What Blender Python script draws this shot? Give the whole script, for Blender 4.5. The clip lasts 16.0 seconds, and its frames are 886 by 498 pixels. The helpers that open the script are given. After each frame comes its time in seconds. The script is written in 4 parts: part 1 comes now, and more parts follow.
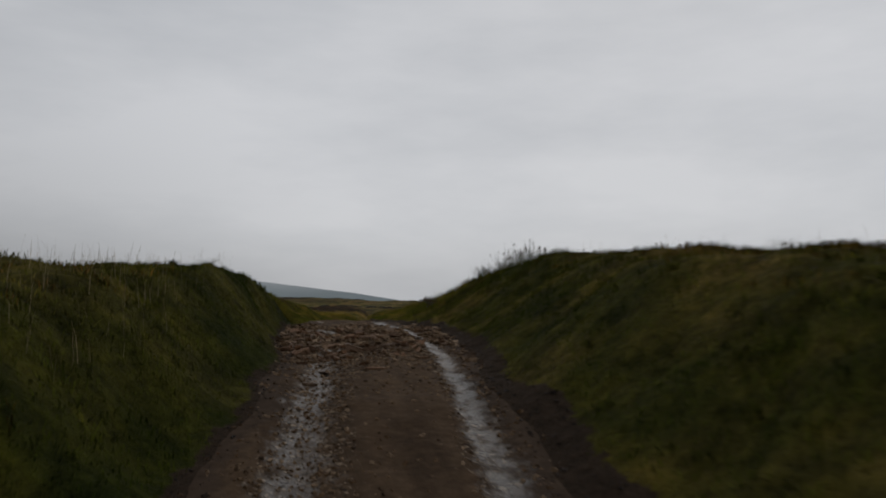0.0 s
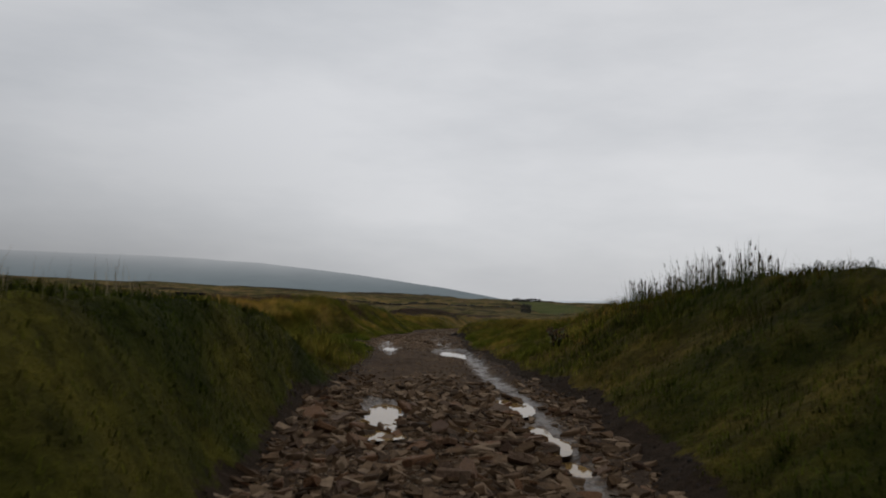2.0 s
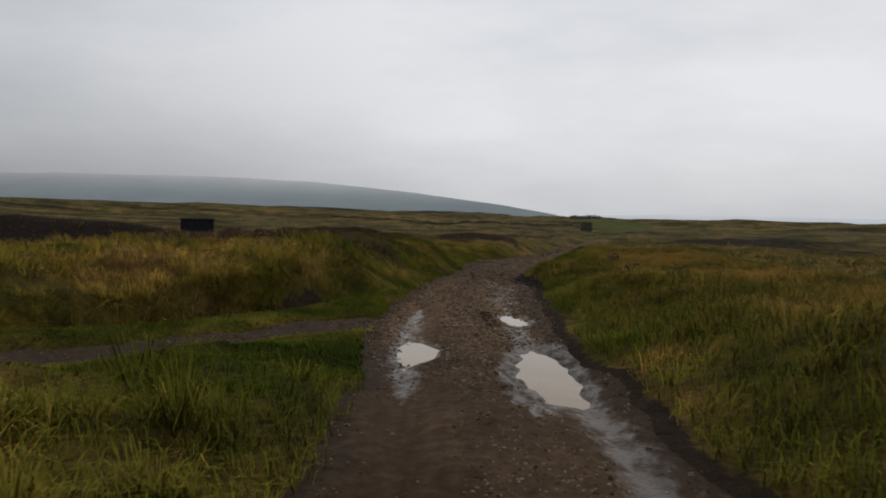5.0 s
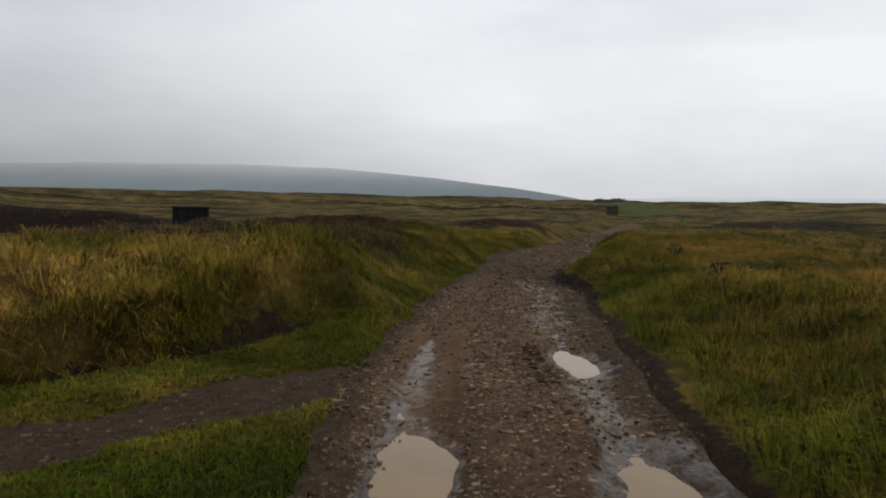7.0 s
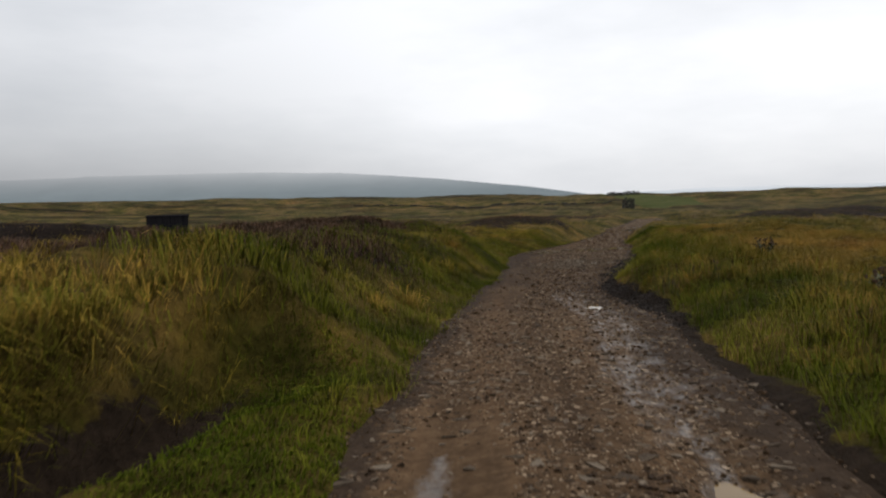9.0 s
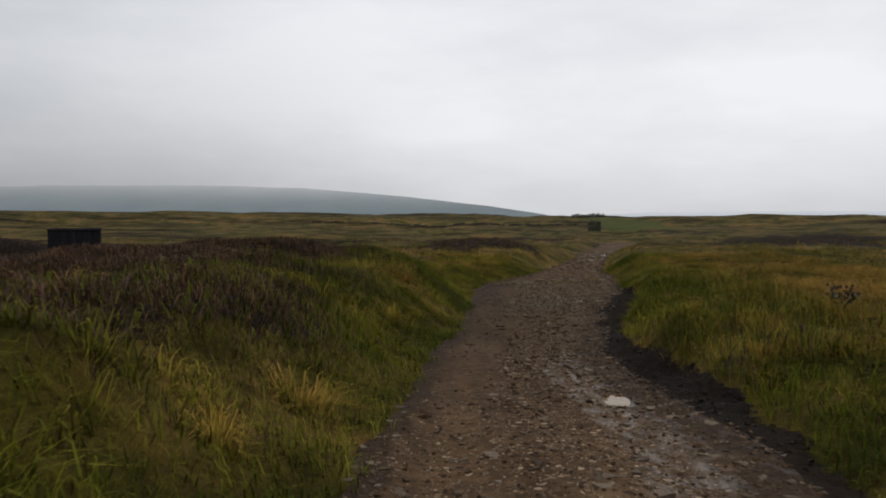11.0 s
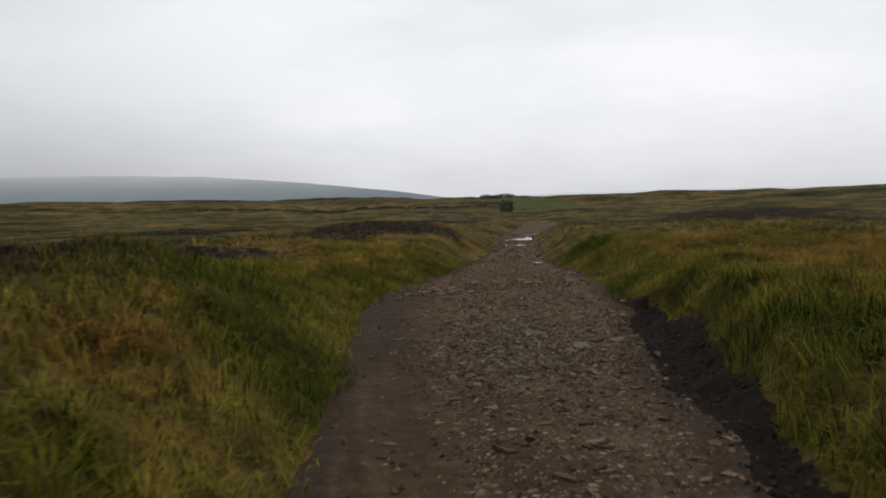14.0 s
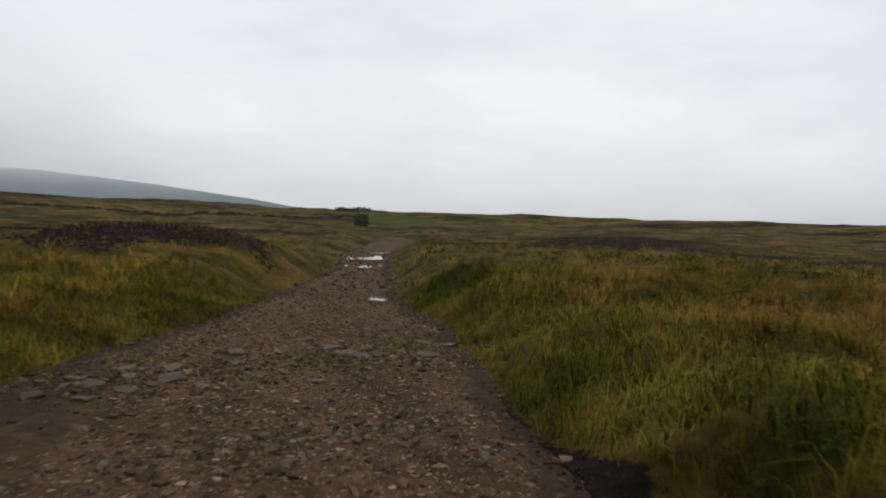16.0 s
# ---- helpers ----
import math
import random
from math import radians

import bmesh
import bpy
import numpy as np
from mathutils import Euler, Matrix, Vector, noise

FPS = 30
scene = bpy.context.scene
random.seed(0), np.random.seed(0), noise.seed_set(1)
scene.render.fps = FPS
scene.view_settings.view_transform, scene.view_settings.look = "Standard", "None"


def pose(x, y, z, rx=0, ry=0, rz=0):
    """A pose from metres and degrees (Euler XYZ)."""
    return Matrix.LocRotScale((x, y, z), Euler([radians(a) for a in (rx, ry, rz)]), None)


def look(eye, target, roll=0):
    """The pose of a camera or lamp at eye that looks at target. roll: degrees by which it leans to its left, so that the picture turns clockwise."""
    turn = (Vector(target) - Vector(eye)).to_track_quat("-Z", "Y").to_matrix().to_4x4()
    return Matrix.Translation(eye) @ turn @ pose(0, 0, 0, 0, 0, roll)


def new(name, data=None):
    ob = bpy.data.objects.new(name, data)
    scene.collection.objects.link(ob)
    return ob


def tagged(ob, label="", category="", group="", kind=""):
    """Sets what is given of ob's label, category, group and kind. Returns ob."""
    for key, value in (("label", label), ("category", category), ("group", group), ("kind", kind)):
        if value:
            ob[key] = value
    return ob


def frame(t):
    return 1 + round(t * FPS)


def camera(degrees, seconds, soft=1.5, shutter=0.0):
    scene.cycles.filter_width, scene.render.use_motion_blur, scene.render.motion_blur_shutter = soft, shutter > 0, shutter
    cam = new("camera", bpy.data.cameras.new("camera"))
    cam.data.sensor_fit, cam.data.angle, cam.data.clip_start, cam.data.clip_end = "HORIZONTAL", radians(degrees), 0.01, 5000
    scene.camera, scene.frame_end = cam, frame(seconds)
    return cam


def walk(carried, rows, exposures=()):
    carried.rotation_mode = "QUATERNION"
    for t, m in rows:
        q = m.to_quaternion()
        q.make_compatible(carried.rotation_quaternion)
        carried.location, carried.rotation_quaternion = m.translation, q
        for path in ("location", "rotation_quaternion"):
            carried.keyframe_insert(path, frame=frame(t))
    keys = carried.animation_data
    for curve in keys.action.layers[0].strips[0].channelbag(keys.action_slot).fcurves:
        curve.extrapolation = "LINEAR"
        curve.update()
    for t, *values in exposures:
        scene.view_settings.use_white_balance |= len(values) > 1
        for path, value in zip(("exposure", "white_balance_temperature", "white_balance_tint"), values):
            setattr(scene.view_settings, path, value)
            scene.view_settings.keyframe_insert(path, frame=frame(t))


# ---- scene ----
cam = camera(59.0, 16.0, soft=1.9, shutter=0.25)
PATH = [
    (0.0, pose(-1.019, 0.035, 0.231, 94.80, -0.10, -10.31)),
    (0.3, pose(-1.015, 1.851, 0.316, 94.46, -0.97, -8.11)),
    (0.5, pose(-0.975, 2.905, 0.376, 93.83, 0.22, -7.87)),
    (0.6, pose(-0.948, 3.368, 0.407, 94.01, -0.75, -6.9)),
    (0.9, pose(-0.840, 4.462, 0.500, 94.63, -2.78, -5.54)),
    (1.0, pose(-0.814, 4.781, 0.521, 94.57, -2.11, -4.68)),
    (1.2, pose(-0.756, 5.366, 0.576, 94.66, -1.72, -4.40)),
    (1.5, pose(-0.571, 6.149, 0.709, 95.20, -1.47, -3.37)),
    (2.0, pose(-0.396, 7.710, 0.960, 94.41, -1.91, -3.75)),
    (2.5, pose(-0.262, 9.609, 1.113, 93.28, -2.06, -3.48)),
    (3.0, pose(-0.168, 11.829, 1.282, 93.53, -1.22, -2.93)),
    (3.5, pose(-0.035, 13.843, 1.360, 93.45, -1.15, -1.76)),
    (4.0, pose(0.007, 15.220, 1.327, 89.29, -0.51, -0.71)),
    (4.5, pose(-0.052, 16.363, 1.416, 89.66, -2.04, -0.32)),
    (4.6, pose(-0.065, 16.610, 1.477, 89.38, -1.57, -0.39)),
    (6.8, pose(-0.058, 21.946, 1.534, 86.77, -1.02, 1.25)),
    (7.0, pose(-0.072, 22.339, 1.542, 87.09, -0.58, 1.53)),
    (7.5, pose(-0.119, 23.433, 1.574, 89.25, 0.69, 2.18)),
    (8.0, pose(-0.158, 24.717, 1.544, 87.89, 1.10, 2.23)),
    (8.5, pose(-0.165, 25.971, 1.419, 85.03, 2.68, 2.25)),
    (9.0, pose(-0.227, 27.190, 1.420, 87.14, 1.61, 2.20)),
    (9.5, pose(-0.156, 28.392, 1.550, 92.17, 1.99, 0.73)),
    (10.0, pose(-0.132, 29.539, 1.531, 91.20, 0.66, 0.18)),
    (12.3, pose(-0.071, 35.797, 1.459, 86.60, 1.33, -1.99)),
    (12.5, pose(-0.019, 36.538, 1.444, 87.29, 1.62, -2.33)),
    (13.0, pose(0.122, 38.501, 1.452, 88.71, 1.88, -2.69)),
    (13.5, pose(0.327, 40.429, 1.381, 87.30, 1.84, -5.01)),
    (14.0, pose(0.693, 42.375, 1.268, 87.20, 1.79, -7.45)),
    (14.5, pose(1.188, 44.448, 1.250, 87.00, 0.86, -10.77)),
    (15.0, pose(1.797, 46.508, 1.218, 87.85, 0.70, -13.63)),
    (15.5, pose(2.422, 48.463, 1.167, 89.12, -0.42, -16.24)),
    (16.0, pose(3.127, 50.662, 1.087, 88.34, -1.65, -17.72)),
]
# exposure: the clip's camera opens up as it leaves the cutting
walk(cam, PATH, [(0.0, -0.55), (1.5, -0.42), (3.5, -0.36), (4.0, -0.40), (4.6, -0.28), (7.0, -0.02), (8.0, 0.04), (8.5, 0.06), (9.0, 0.20), (9.5, 0.14), (10.0, -0.06), (12.5, 0.03), (14.5, 0.06), (16.0, -0.02)])


# ---------------------------------------------------------------- world and sun
def node(nt, kind, **inputs):
    n = nt.nodes.new(kind)
    for key, value in inputs.items():
        n.inputs[key.replace("_", " ")].default_value = value
    return n


SUN_EL, SUN_AZ = 48.0, 25.0
world = bpy.data.worlds.new("overcast_sky")
scene.world = world
world.use_nodes = True
nt = world.node_tree
bg = nt.nodes["Background"]
sky = nt.nodes.new("ShaderNodeTexSky")
sky.sky_type, sky.sun_disc = "NISHITA", False
sky.sun_elevation, sky.sun_rotation = radians(SUN_EL), radians(SUN_AZ)
sky.air_density, sky.dust_density = 1.0, 4.0
tc = nt.nodes.new("ShaderNodeTexCoord")
mp = nt.nodes.new("ShaderNodeMapping")
mp.inputs["Scale"].default_value = (1.0, 1.0, 3.4)
nt.links.new(tc.outputs["Generated"], mp.inputs["Vector"])
cl = node(nt, "ShaderNodeTexNoise", Scale=1.7, Detail=6.0, Roughness=0.55)
nt.links.new(mp.outputs["Vector"], cl.inputs["Vector"])
ramp = nt.nodes.new("ShaderNodeValToRGB")
ramp.color_ramp.elements[0].position, ramp.color_ramp.elements[0].color = 0.28, (0.63, 0.66, 0.705, 1)
ramp.color_ramp.elements[1].position, ramp.color_ramp.elements[1].color = 0.66, (0.895, 0.91, 0.945, 1)
nt.links.new(cl.outputs["Fac"], ramp.inputs["Fac"])
scale = node(nt, "ShaderNodeVectorMath")
scale.operation = "SCALE"
scale.inputs["Scale"].default_value = 0.10
nt.links.new(sky.outputs["Color"], scale.inputs[0])
mix = nt.nodes.new("ShaderNodeMix")
mix.data_type = "RGBA"
mix.inputs["Factor"].default_value = 0.93
nt.links.new(scale.outputs["Vector"], mix.inputs["A"])
# the cloud is thicker over the hill
sep = nt.nodes.new("ShaderNodeSeparateXYZ")
nt.links.new(tc.outputs["Generated"], sep.inputs[0])
thick = nt.nodes.new("ShaderNodeMapRange")
thick.interpolation_type = "SMOOTHSTEP"
for i, q in enumerate((-0.75, 0.05, 0.78, 1.0)):
    thick.inputs[i + 1].default_value = q
nt.links.new(sep.outputs["X"], thick.inputs[0])
dim = nt.nodes.new("ShaderNodeVectorMath")
dim.operation = "SCALE"
nt.links.new(ramp.outputs["Color"], dim.inputs[0])
low = nt.nodes.new("ShaderNodeMapRange")
low.interpolation_type = "SMOOTHSTEP"
for i, q in enumerate((0.03, 0.26, 0.22, 0.0)):
    low.inputs[i + 1].default_value = q
nt.links.new(sep.outputs["Z"], low.inputs[0])
side = nt.nodes.new("ShaderNodeMapRange")
side.interpolation_type = "SMOOTHSTEP"
for i, q in enumerate((-0.35, 0.15, 1.0, 0.0)):
    side.inputs[i + 1].default_value = q
nt.links.new(sep.outputs["X"], side.inputs[0])
veil = nt.nodes.new("ShaderNodeMath")
veil.operation = "MULTIPLY"
nt.links.new(low.outputs[0], veil.inputs[0])
nt.links.new(side.outputs[0], veil.inputs[1])
less = nt.nodes.new("ShaderNodeMath")
less.operation = "SUBTRACT"
nt.links.new(thick.outputs[0], less.inputs[0])
nt.links.new(veil.outputs[0], less.inputs[1])
skirt = nt.nodes.new("ShaderNodeMapRange")
skirt.interpolation_type = "SMOOTHSTEP"
for i, q in enumerate((0.0, 0.12, 0.15, 0.0)):
    skirt.inputs[i + 1].default_value = q
nt.links.new(sep.outputs["Z"], skirt.inputs[0])
rest = nt.nodes.new("ShaderNodeMath")
rest.operation = "SUBTRACT"
nt.links.new(less.outputs[0], rest.inputs[0])
nt.links.new(skirt.outputs[0], rest.inputs[1])
nt.links.new(rest.outputs[0], dim.inputs["Scale"])
nt.links.new(dim.outputs["Vector"], mix.inputs["B"])
nt.links.new(mix.outputs["Result"], bg.inputs["Color"])
bg.inputs["Strength"].default_value = 1.0
sun_data = bpy.data.lights.new("sun", "SUN")
sun_data.energy, sun_data.angle, sun_data.color = 0.6, radians(25), (1.0, 0.98, 0.95)
sun = new("sun", sun_data)
sun.matrix_world = look((0, 0, 0), (-math.sin(radians(SUN_AZ)) * math.cos(radians(SUN_EL)), -math.cos(radians(SUN_AZ)) * math.cos(radians(SUN_EL)), -math.sin(radians(SUN_EL))))


# ---------------------------------------------------------------- materials
def material(name):
    m = bpy.data.materials.new(name)
    m.use_nodes = True
    return m, m.node_tree, m.node_tree.nodes["Principled BSDF"]


def noise_node(nt, scale, detail=5.0, rough=0.6, stretch=None, coord="Object"):
    co = nt.nodes.new("ShaderNodeTexCoord")
    n = node(nt, "ShaderNodeTexNoise", Scale=scale, Detail=detail, Roughness=rough)
    src = co.outputs[coord]
    if stretch:
        m = nt.nodes.new("ShaderNodeMapping")
        m.inputs["Scale"].default_value = stretch
        nt.links.new(src, m.inputs["Vector"])
        src = m.outputs["Vector"]
    nt.links.new(src, n.inputs["Vector"])
    return n.outputs["Fac"]


def ramp_node(nt, fac, stops):
    r = nt.nodes.new("ShaderNodeValToRGB")
    els = r.color_ramp.elements
    while len(els) < len(stops):
        els.new(0.5)
    for e, (p, c) in zip(els, stops):
        e.position, e.color = p, (*c, 1)
    nt.links.new(fac, r.inputs["Fac"])
    return r.outputs["Color"]


def mix_node(nt, fac, a, b, blend="MIX"):
    m = nt.nodes.new("ShaderNodeMix")
    m.data_type, m.blend_type = "RGBA", blend
    for key, v in (("Factor", fac), ("A", a), ("B", b)):
        sock = [s for s in m.inputs if s.name == key and (s.type == ("VALUE" if key == "Factor" else "RGBA"))][0]
        if isinstance(v, bpy.types.NodeSocket):
            nt.links.new(v, sock)
        else:
            sock.default_value = v if key == "Factor" else (*v, 1)
    return [s for s in m.outputs if s.type == "RGBA"][0]


def bump_node(nt, bsdf, height, strength, distance):
    b = node(nt, "ShaderNodeBump", Strength=strength, Distance=distance)
    nt.links.new(height, b.inputs["Height"])
    nt.links.new(b.outputs["Normal"], bsdf.inputs["Normal"])


def map_range(nt, v, a, b, c, d):
    m = nt.nodes.new("ShaderNodeMapRange")
    for i, q in enumerate((a, b, c, d)):
        m.inputs[i + 1].default_value = q
    nt.links.new(v, m.inputs[0])
    return m.outputs[0]


def soil_material(name, stops, fine, rough_lo, rough_hi, bump=0.8, spec=0.08, grit_tone=0.38):
    m, nt, b = material(name)
    big = noise_node(nt, 0.9, 4)
    small = noise_node(nt, fine, 6, 0.7)
    grit = noise_node(nt, fine * 5, 3, 0.7)
    c = ramp_node(nt, small, stops)
    d = ramp_node(nt, big, [(0.3, (0.72, 0.70, 0.68)), (0.7, (1.25, 1.2, 1.15))])
    c = mix_node(nt, 1.0, c, d, "MULTIPLY")
    g = ramp_node(nt, grit, [(0.35, (0.7, 0.7, 0.7)), (0.7, (1.4, 1.4, 1.4))])
    c = mix_node(nt, 1.0, c, g, "MULTIPLY")
    co = nt.nodes.new("ShaderNodeTexCoord")
    pebble = node(nt, "ShaderNodeTexVoronoi", Scale=fine * 3.2)
    nt.links.new(co.outputs["Object"], pebble.inputs["Vector"])
    wet = noise_node(nt, 1.7, 5, 0.65, (1.0, 0.35, 1.0))
    b.inputs["Specular IOR Level"].default_value = spec
    nt.links.new(map_range(nt, wet, 0.38, 0.62, rough_lo, rough_hi), b.inputs["Roughness"])
    lo, hi = 1 - grit_tone, 1 + 1.2 * grit_tone
    tone = ramp_node(nt, pebble.outputs["Color"], [(0.2, (lo, lo, lo)), (0.65, (1.0, 1.0, 1.0)), (0.85, (hi, 0.97 * hi, 0.92 * hi))])
    gaps = ramp_node(nt, pebble.outputs["Distance"], [(0.25, (1.08, 1.08, 1.08)), (0.6, (1.08 - grit_tone, 1.08 - grit_tone, 1.08 - grit_tone))])
    tone = mix_node(nt, 1.0, tone, gaps, "MULTIPLY")
    nt.links.new(mix_node(nt, 1.0, c, tone, "MULTIPLY"), b.inputs["Base Color"])
    lumps = mix_node(nt, 0.5, ramp_node(nt, small, [(0, (0, 0, 0)), (1, (1, 1, 1))]), ramp_node(nt, pebble.outputs["Distance"], [(0, (1, 1, 1)), (0.7, (0, 0, 0))]))
    bump_node(nt, b, lumps, bump, 0.04)
    return m


def attribute(nt, name):
    at = nt.nodes.new("ShaderNodeAttribute")
    at.attribute_name = name
    return at.outputs["Fac"]


def maths(nt, op, a, b):
    n = nt.nodes.new("ShaderNodeMath")
    n.operation = op
    for i, v in enumerate((a, b)):
        if isinstance(v, bpy.types.NodeSocket):
            nt.links.new(v, n.inputs[i])
        else:
            n.inputs[i].default_value = v
    return n.outputs[0]


def track_material():
    """Mud with flat stones bedded in it; smooth where worn, dark and glossy where wet."""
    m, nt, b = material("stony_track_mud")
    rough_ground, wetness = attribute(nt, "worn"), attribute(nt, "wet")
    small = noise_node(nt, 9, 6, 0.7)
    c = ramp_node(nt, small, [(0.25, (0.030, 0.0185, 0.0108)), (0.5, (0.052, 0.0335, 0.0197)), (0.75, (0.086, 0.0575, 0.035))])
    c = mix_node(nt, 1.0, c, ramp_node(nt, noise_node(nt, 0.9, 4), [(0.3, (0.74, 0.72, 0.70)), (0.7, (1.22, 1.2, 1.17))]), "MULTIPLY")
    c = mix_node(nt, 1.0, c, ramp_node(nt, noise_node(nt, 1.0, 5, 0.6, (3.0, 0.2, 1.0)), [(0.32, (0.68, 0.66, 0.64)), (0.5, (1, 1, 1)), (0.68, (1.25, 1.22, 1.2))]), "MULTIPLY")
    co = nt.nodes.new("ShaderNodeTexCoord")
    bend = node(nt, "ShaderNodeTexNoise", Scale=7.0, Detail=3.0)
    nt.links.new(co.outputs["Object"], bend.inputs["Vector"])
    shift = nt.nodes.new("ShaderNodeVectorMath")
    shift.operation = "MULTIPLY_ADD"
    shift.inputs[1].default_value = (0.09, 0.09, 0.09)
    nt.links.new(bend.outputs["Color"], shift.inputs[0])
    nt.links.new(co.outputs["Object"], shift.inputs[2])
    height = ramp_node(nt, small, [(0, (0, 0, 0)), (1, (0.35, 0.35, 0.35))])
    for size, fill, lift in ((34.0, 0.34, 0.45), (15.0, 0.50, 0.8)):
        v = node(nt, "ShaderNodeTexVoronoi", Scale=size)
        nt.links.new(shift.outputs[0], v.inputs["Vector"])
        sep = nt.nodes.new("ShaderNodeSeparateColor")
        nt.links.new(v.outputs["Color"], sep.inputs[0])
        there = maths(nt, "GREATER_THAN", maths(nt, "SUBTRACT", sep.outputs[1], maths(nt, "MULTIPLY", rough_ground, 0.75)), fill)
        mask = maths(nt, "MULTIPLY", map_range(nt, v.outputs["Distance"], 0.46, 0.36, 0.0, 1.0), there)
        rock = ramp_node(nt, sep.outputs[0], [(0.1, (0.026, 0.018, 0.012)), (0.5, (0.080, 0.056, 0.037)), (0.9, (0.185, 0.140, 0.098))])
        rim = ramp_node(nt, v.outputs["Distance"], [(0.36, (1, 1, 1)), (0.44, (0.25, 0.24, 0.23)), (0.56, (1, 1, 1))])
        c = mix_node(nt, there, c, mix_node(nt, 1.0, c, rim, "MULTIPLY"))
        c = mix_node(nt, mask, c, rock)
        height = mix_node(nt, mask, height, (lift, lift, lift))
    c = mix_node(nt, attribute(nt, "pale"), c, mix_node(nt, 1.0, c, (1.62, 1.54, 1.42), "MULTIPLY"))
    damp = ramp_node(nt, small, [(0.3, (0.020, 0.013, 0.009)), (0.7, (0.050, 0.034, 0.023))])
    c = mix_node(nt, map_range(nt, maths(nt, "ADD", attribute(nt, "edge"), map_range(nt, noise_node(nt, 4.0, 5, 0.65), 0.3, 0.7, -0.35, 0.35)), 0.25, 0.75, 0.0, 0.85), c, damp)
    soak = maths(nt, "ADD", wetness, map_range(nt, noise_node(nt, 7.5, 6, 0.7, (1.0, 0.5, 1.0)), 0.3, 0.7, -0.5, 0.5))
    soak = map_range(nt, soak, 0.45, 1.05, 0.0, 1.0)
    c = mix_node(nt, soak, c, mix_node(nt, 1.0, c, (0.82, 0.80, 0.76), "MULTIPLY"))
    nt.links.new(c, b.inputs["Base Color"])
    nt.links.new(map_range(nt, soak, 0.0, 1.0, 0.88, 0.38), b.inputs["Roughness"])
    nt.links.new(map_range(nt, soak, 0.0, 1.0, 0.03, 0.20), b.inputs["Specular IOR Level"])
    bump_node(nt, b, height, 0.75, 0.03)
    return m


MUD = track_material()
DARKMUD = soil_material("dark_mud", [(0.25, (0.020, 0.0115, 0.0065)), (0.5, (0.050, 0.030, 0.0165)), (0.75, (0.100, 0.063, 0.036))], 9, 0.6, 0.95, 0.8, 0.04)


def turf_colour(nt):
    """Moor colours over the ground: damp green, olive, ochre and russet in patches, lighter and darker from clump to
    clump.
    """
    a = noise_node(nt, 0.33, 4, 0.6)
    c = ramp_node(nt, a, [(0.32, (0.044, 0.044, 0.008)), (0.42, (0.076, 0.064, 0.012)), (0.51, (0.122, 0.086, 0.020)), (0.60, (0.185, 0.118, 0.034)), (0.70, (0.125, 0.068, 0.021))])
    b = noise_node(nt, 1.5, 5, 0.62)
    return mix_node(nt, 1.0, c, ramp_node(nt, b, [(0.32, (0.50, 0.54, 0.5)), (0.5, (1.0, 1.0, 1.0)), (0.68, (1.5, 1.40, 1.2))]), "MULTIPLY")


def moor_material():
    m, nt, b = material("moor_turf")
    c = turf_colour(nt)
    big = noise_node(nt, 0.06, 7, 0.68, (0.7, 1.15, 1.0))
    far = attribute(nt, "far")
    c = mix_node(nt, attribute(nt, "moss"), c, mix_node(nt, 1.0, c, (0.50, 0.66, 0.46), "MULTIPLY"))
    # with distance the turf turns greyer and bluer and breaks into dark bands
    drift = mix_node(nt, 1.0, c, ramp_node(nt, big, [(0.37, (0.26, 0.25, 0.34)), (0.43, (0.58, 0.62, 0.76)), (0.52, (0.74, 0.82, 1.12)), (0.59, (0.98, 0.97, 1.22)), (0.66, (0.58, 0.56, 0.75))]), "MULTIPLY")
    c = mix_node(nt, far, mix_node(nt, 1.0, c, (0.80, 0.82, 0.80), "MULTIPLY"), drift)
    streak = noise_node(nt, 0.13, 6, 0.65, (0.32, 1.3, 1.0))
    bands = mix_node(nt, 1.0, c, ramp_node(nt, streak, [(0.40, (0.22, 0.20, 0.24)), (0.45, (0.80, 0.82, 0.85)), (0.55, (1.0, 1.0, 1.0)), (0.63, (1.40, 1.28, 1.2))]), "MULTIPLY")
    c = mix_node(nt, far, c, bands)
    small = noise_node(nt, 7.0, 6, 0.75)
    e = ramp_node(nt, small, [(0.3, (0.40, 0.40, 0.40)), (0.7, (1.35, 1.35, 1.3))])
    c = mix_node(nt, 1.0, c, e, "MULTIPLY")
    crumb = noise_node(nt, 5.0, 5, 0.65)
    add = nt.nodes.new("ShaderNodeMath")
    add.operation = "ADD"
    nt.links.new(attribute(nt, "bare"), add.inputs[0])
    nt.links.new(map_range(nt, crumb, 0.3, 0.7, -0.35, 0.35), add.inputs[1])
    # peat colour, also painted in as the dark beneath the heather
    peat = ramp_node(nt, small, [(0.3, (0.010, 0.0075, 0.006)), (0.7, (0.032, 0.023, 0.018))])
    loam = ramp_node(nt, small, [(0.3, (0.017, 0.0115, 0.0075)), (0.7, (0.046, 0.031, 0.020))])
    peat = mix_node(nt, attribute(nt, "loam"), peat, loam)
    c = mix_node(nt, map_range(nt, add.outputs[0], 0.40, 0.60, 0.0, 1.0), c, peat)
    nt.links.new(c, b.inputs["Base Color"])
    b.inputs["Roughness"].default_value = 0.9
    b.inputs["Specular IOR Level"].default_value = 0.03
    bump_node(nt, b, small, 1.0, 0.12)
    return m


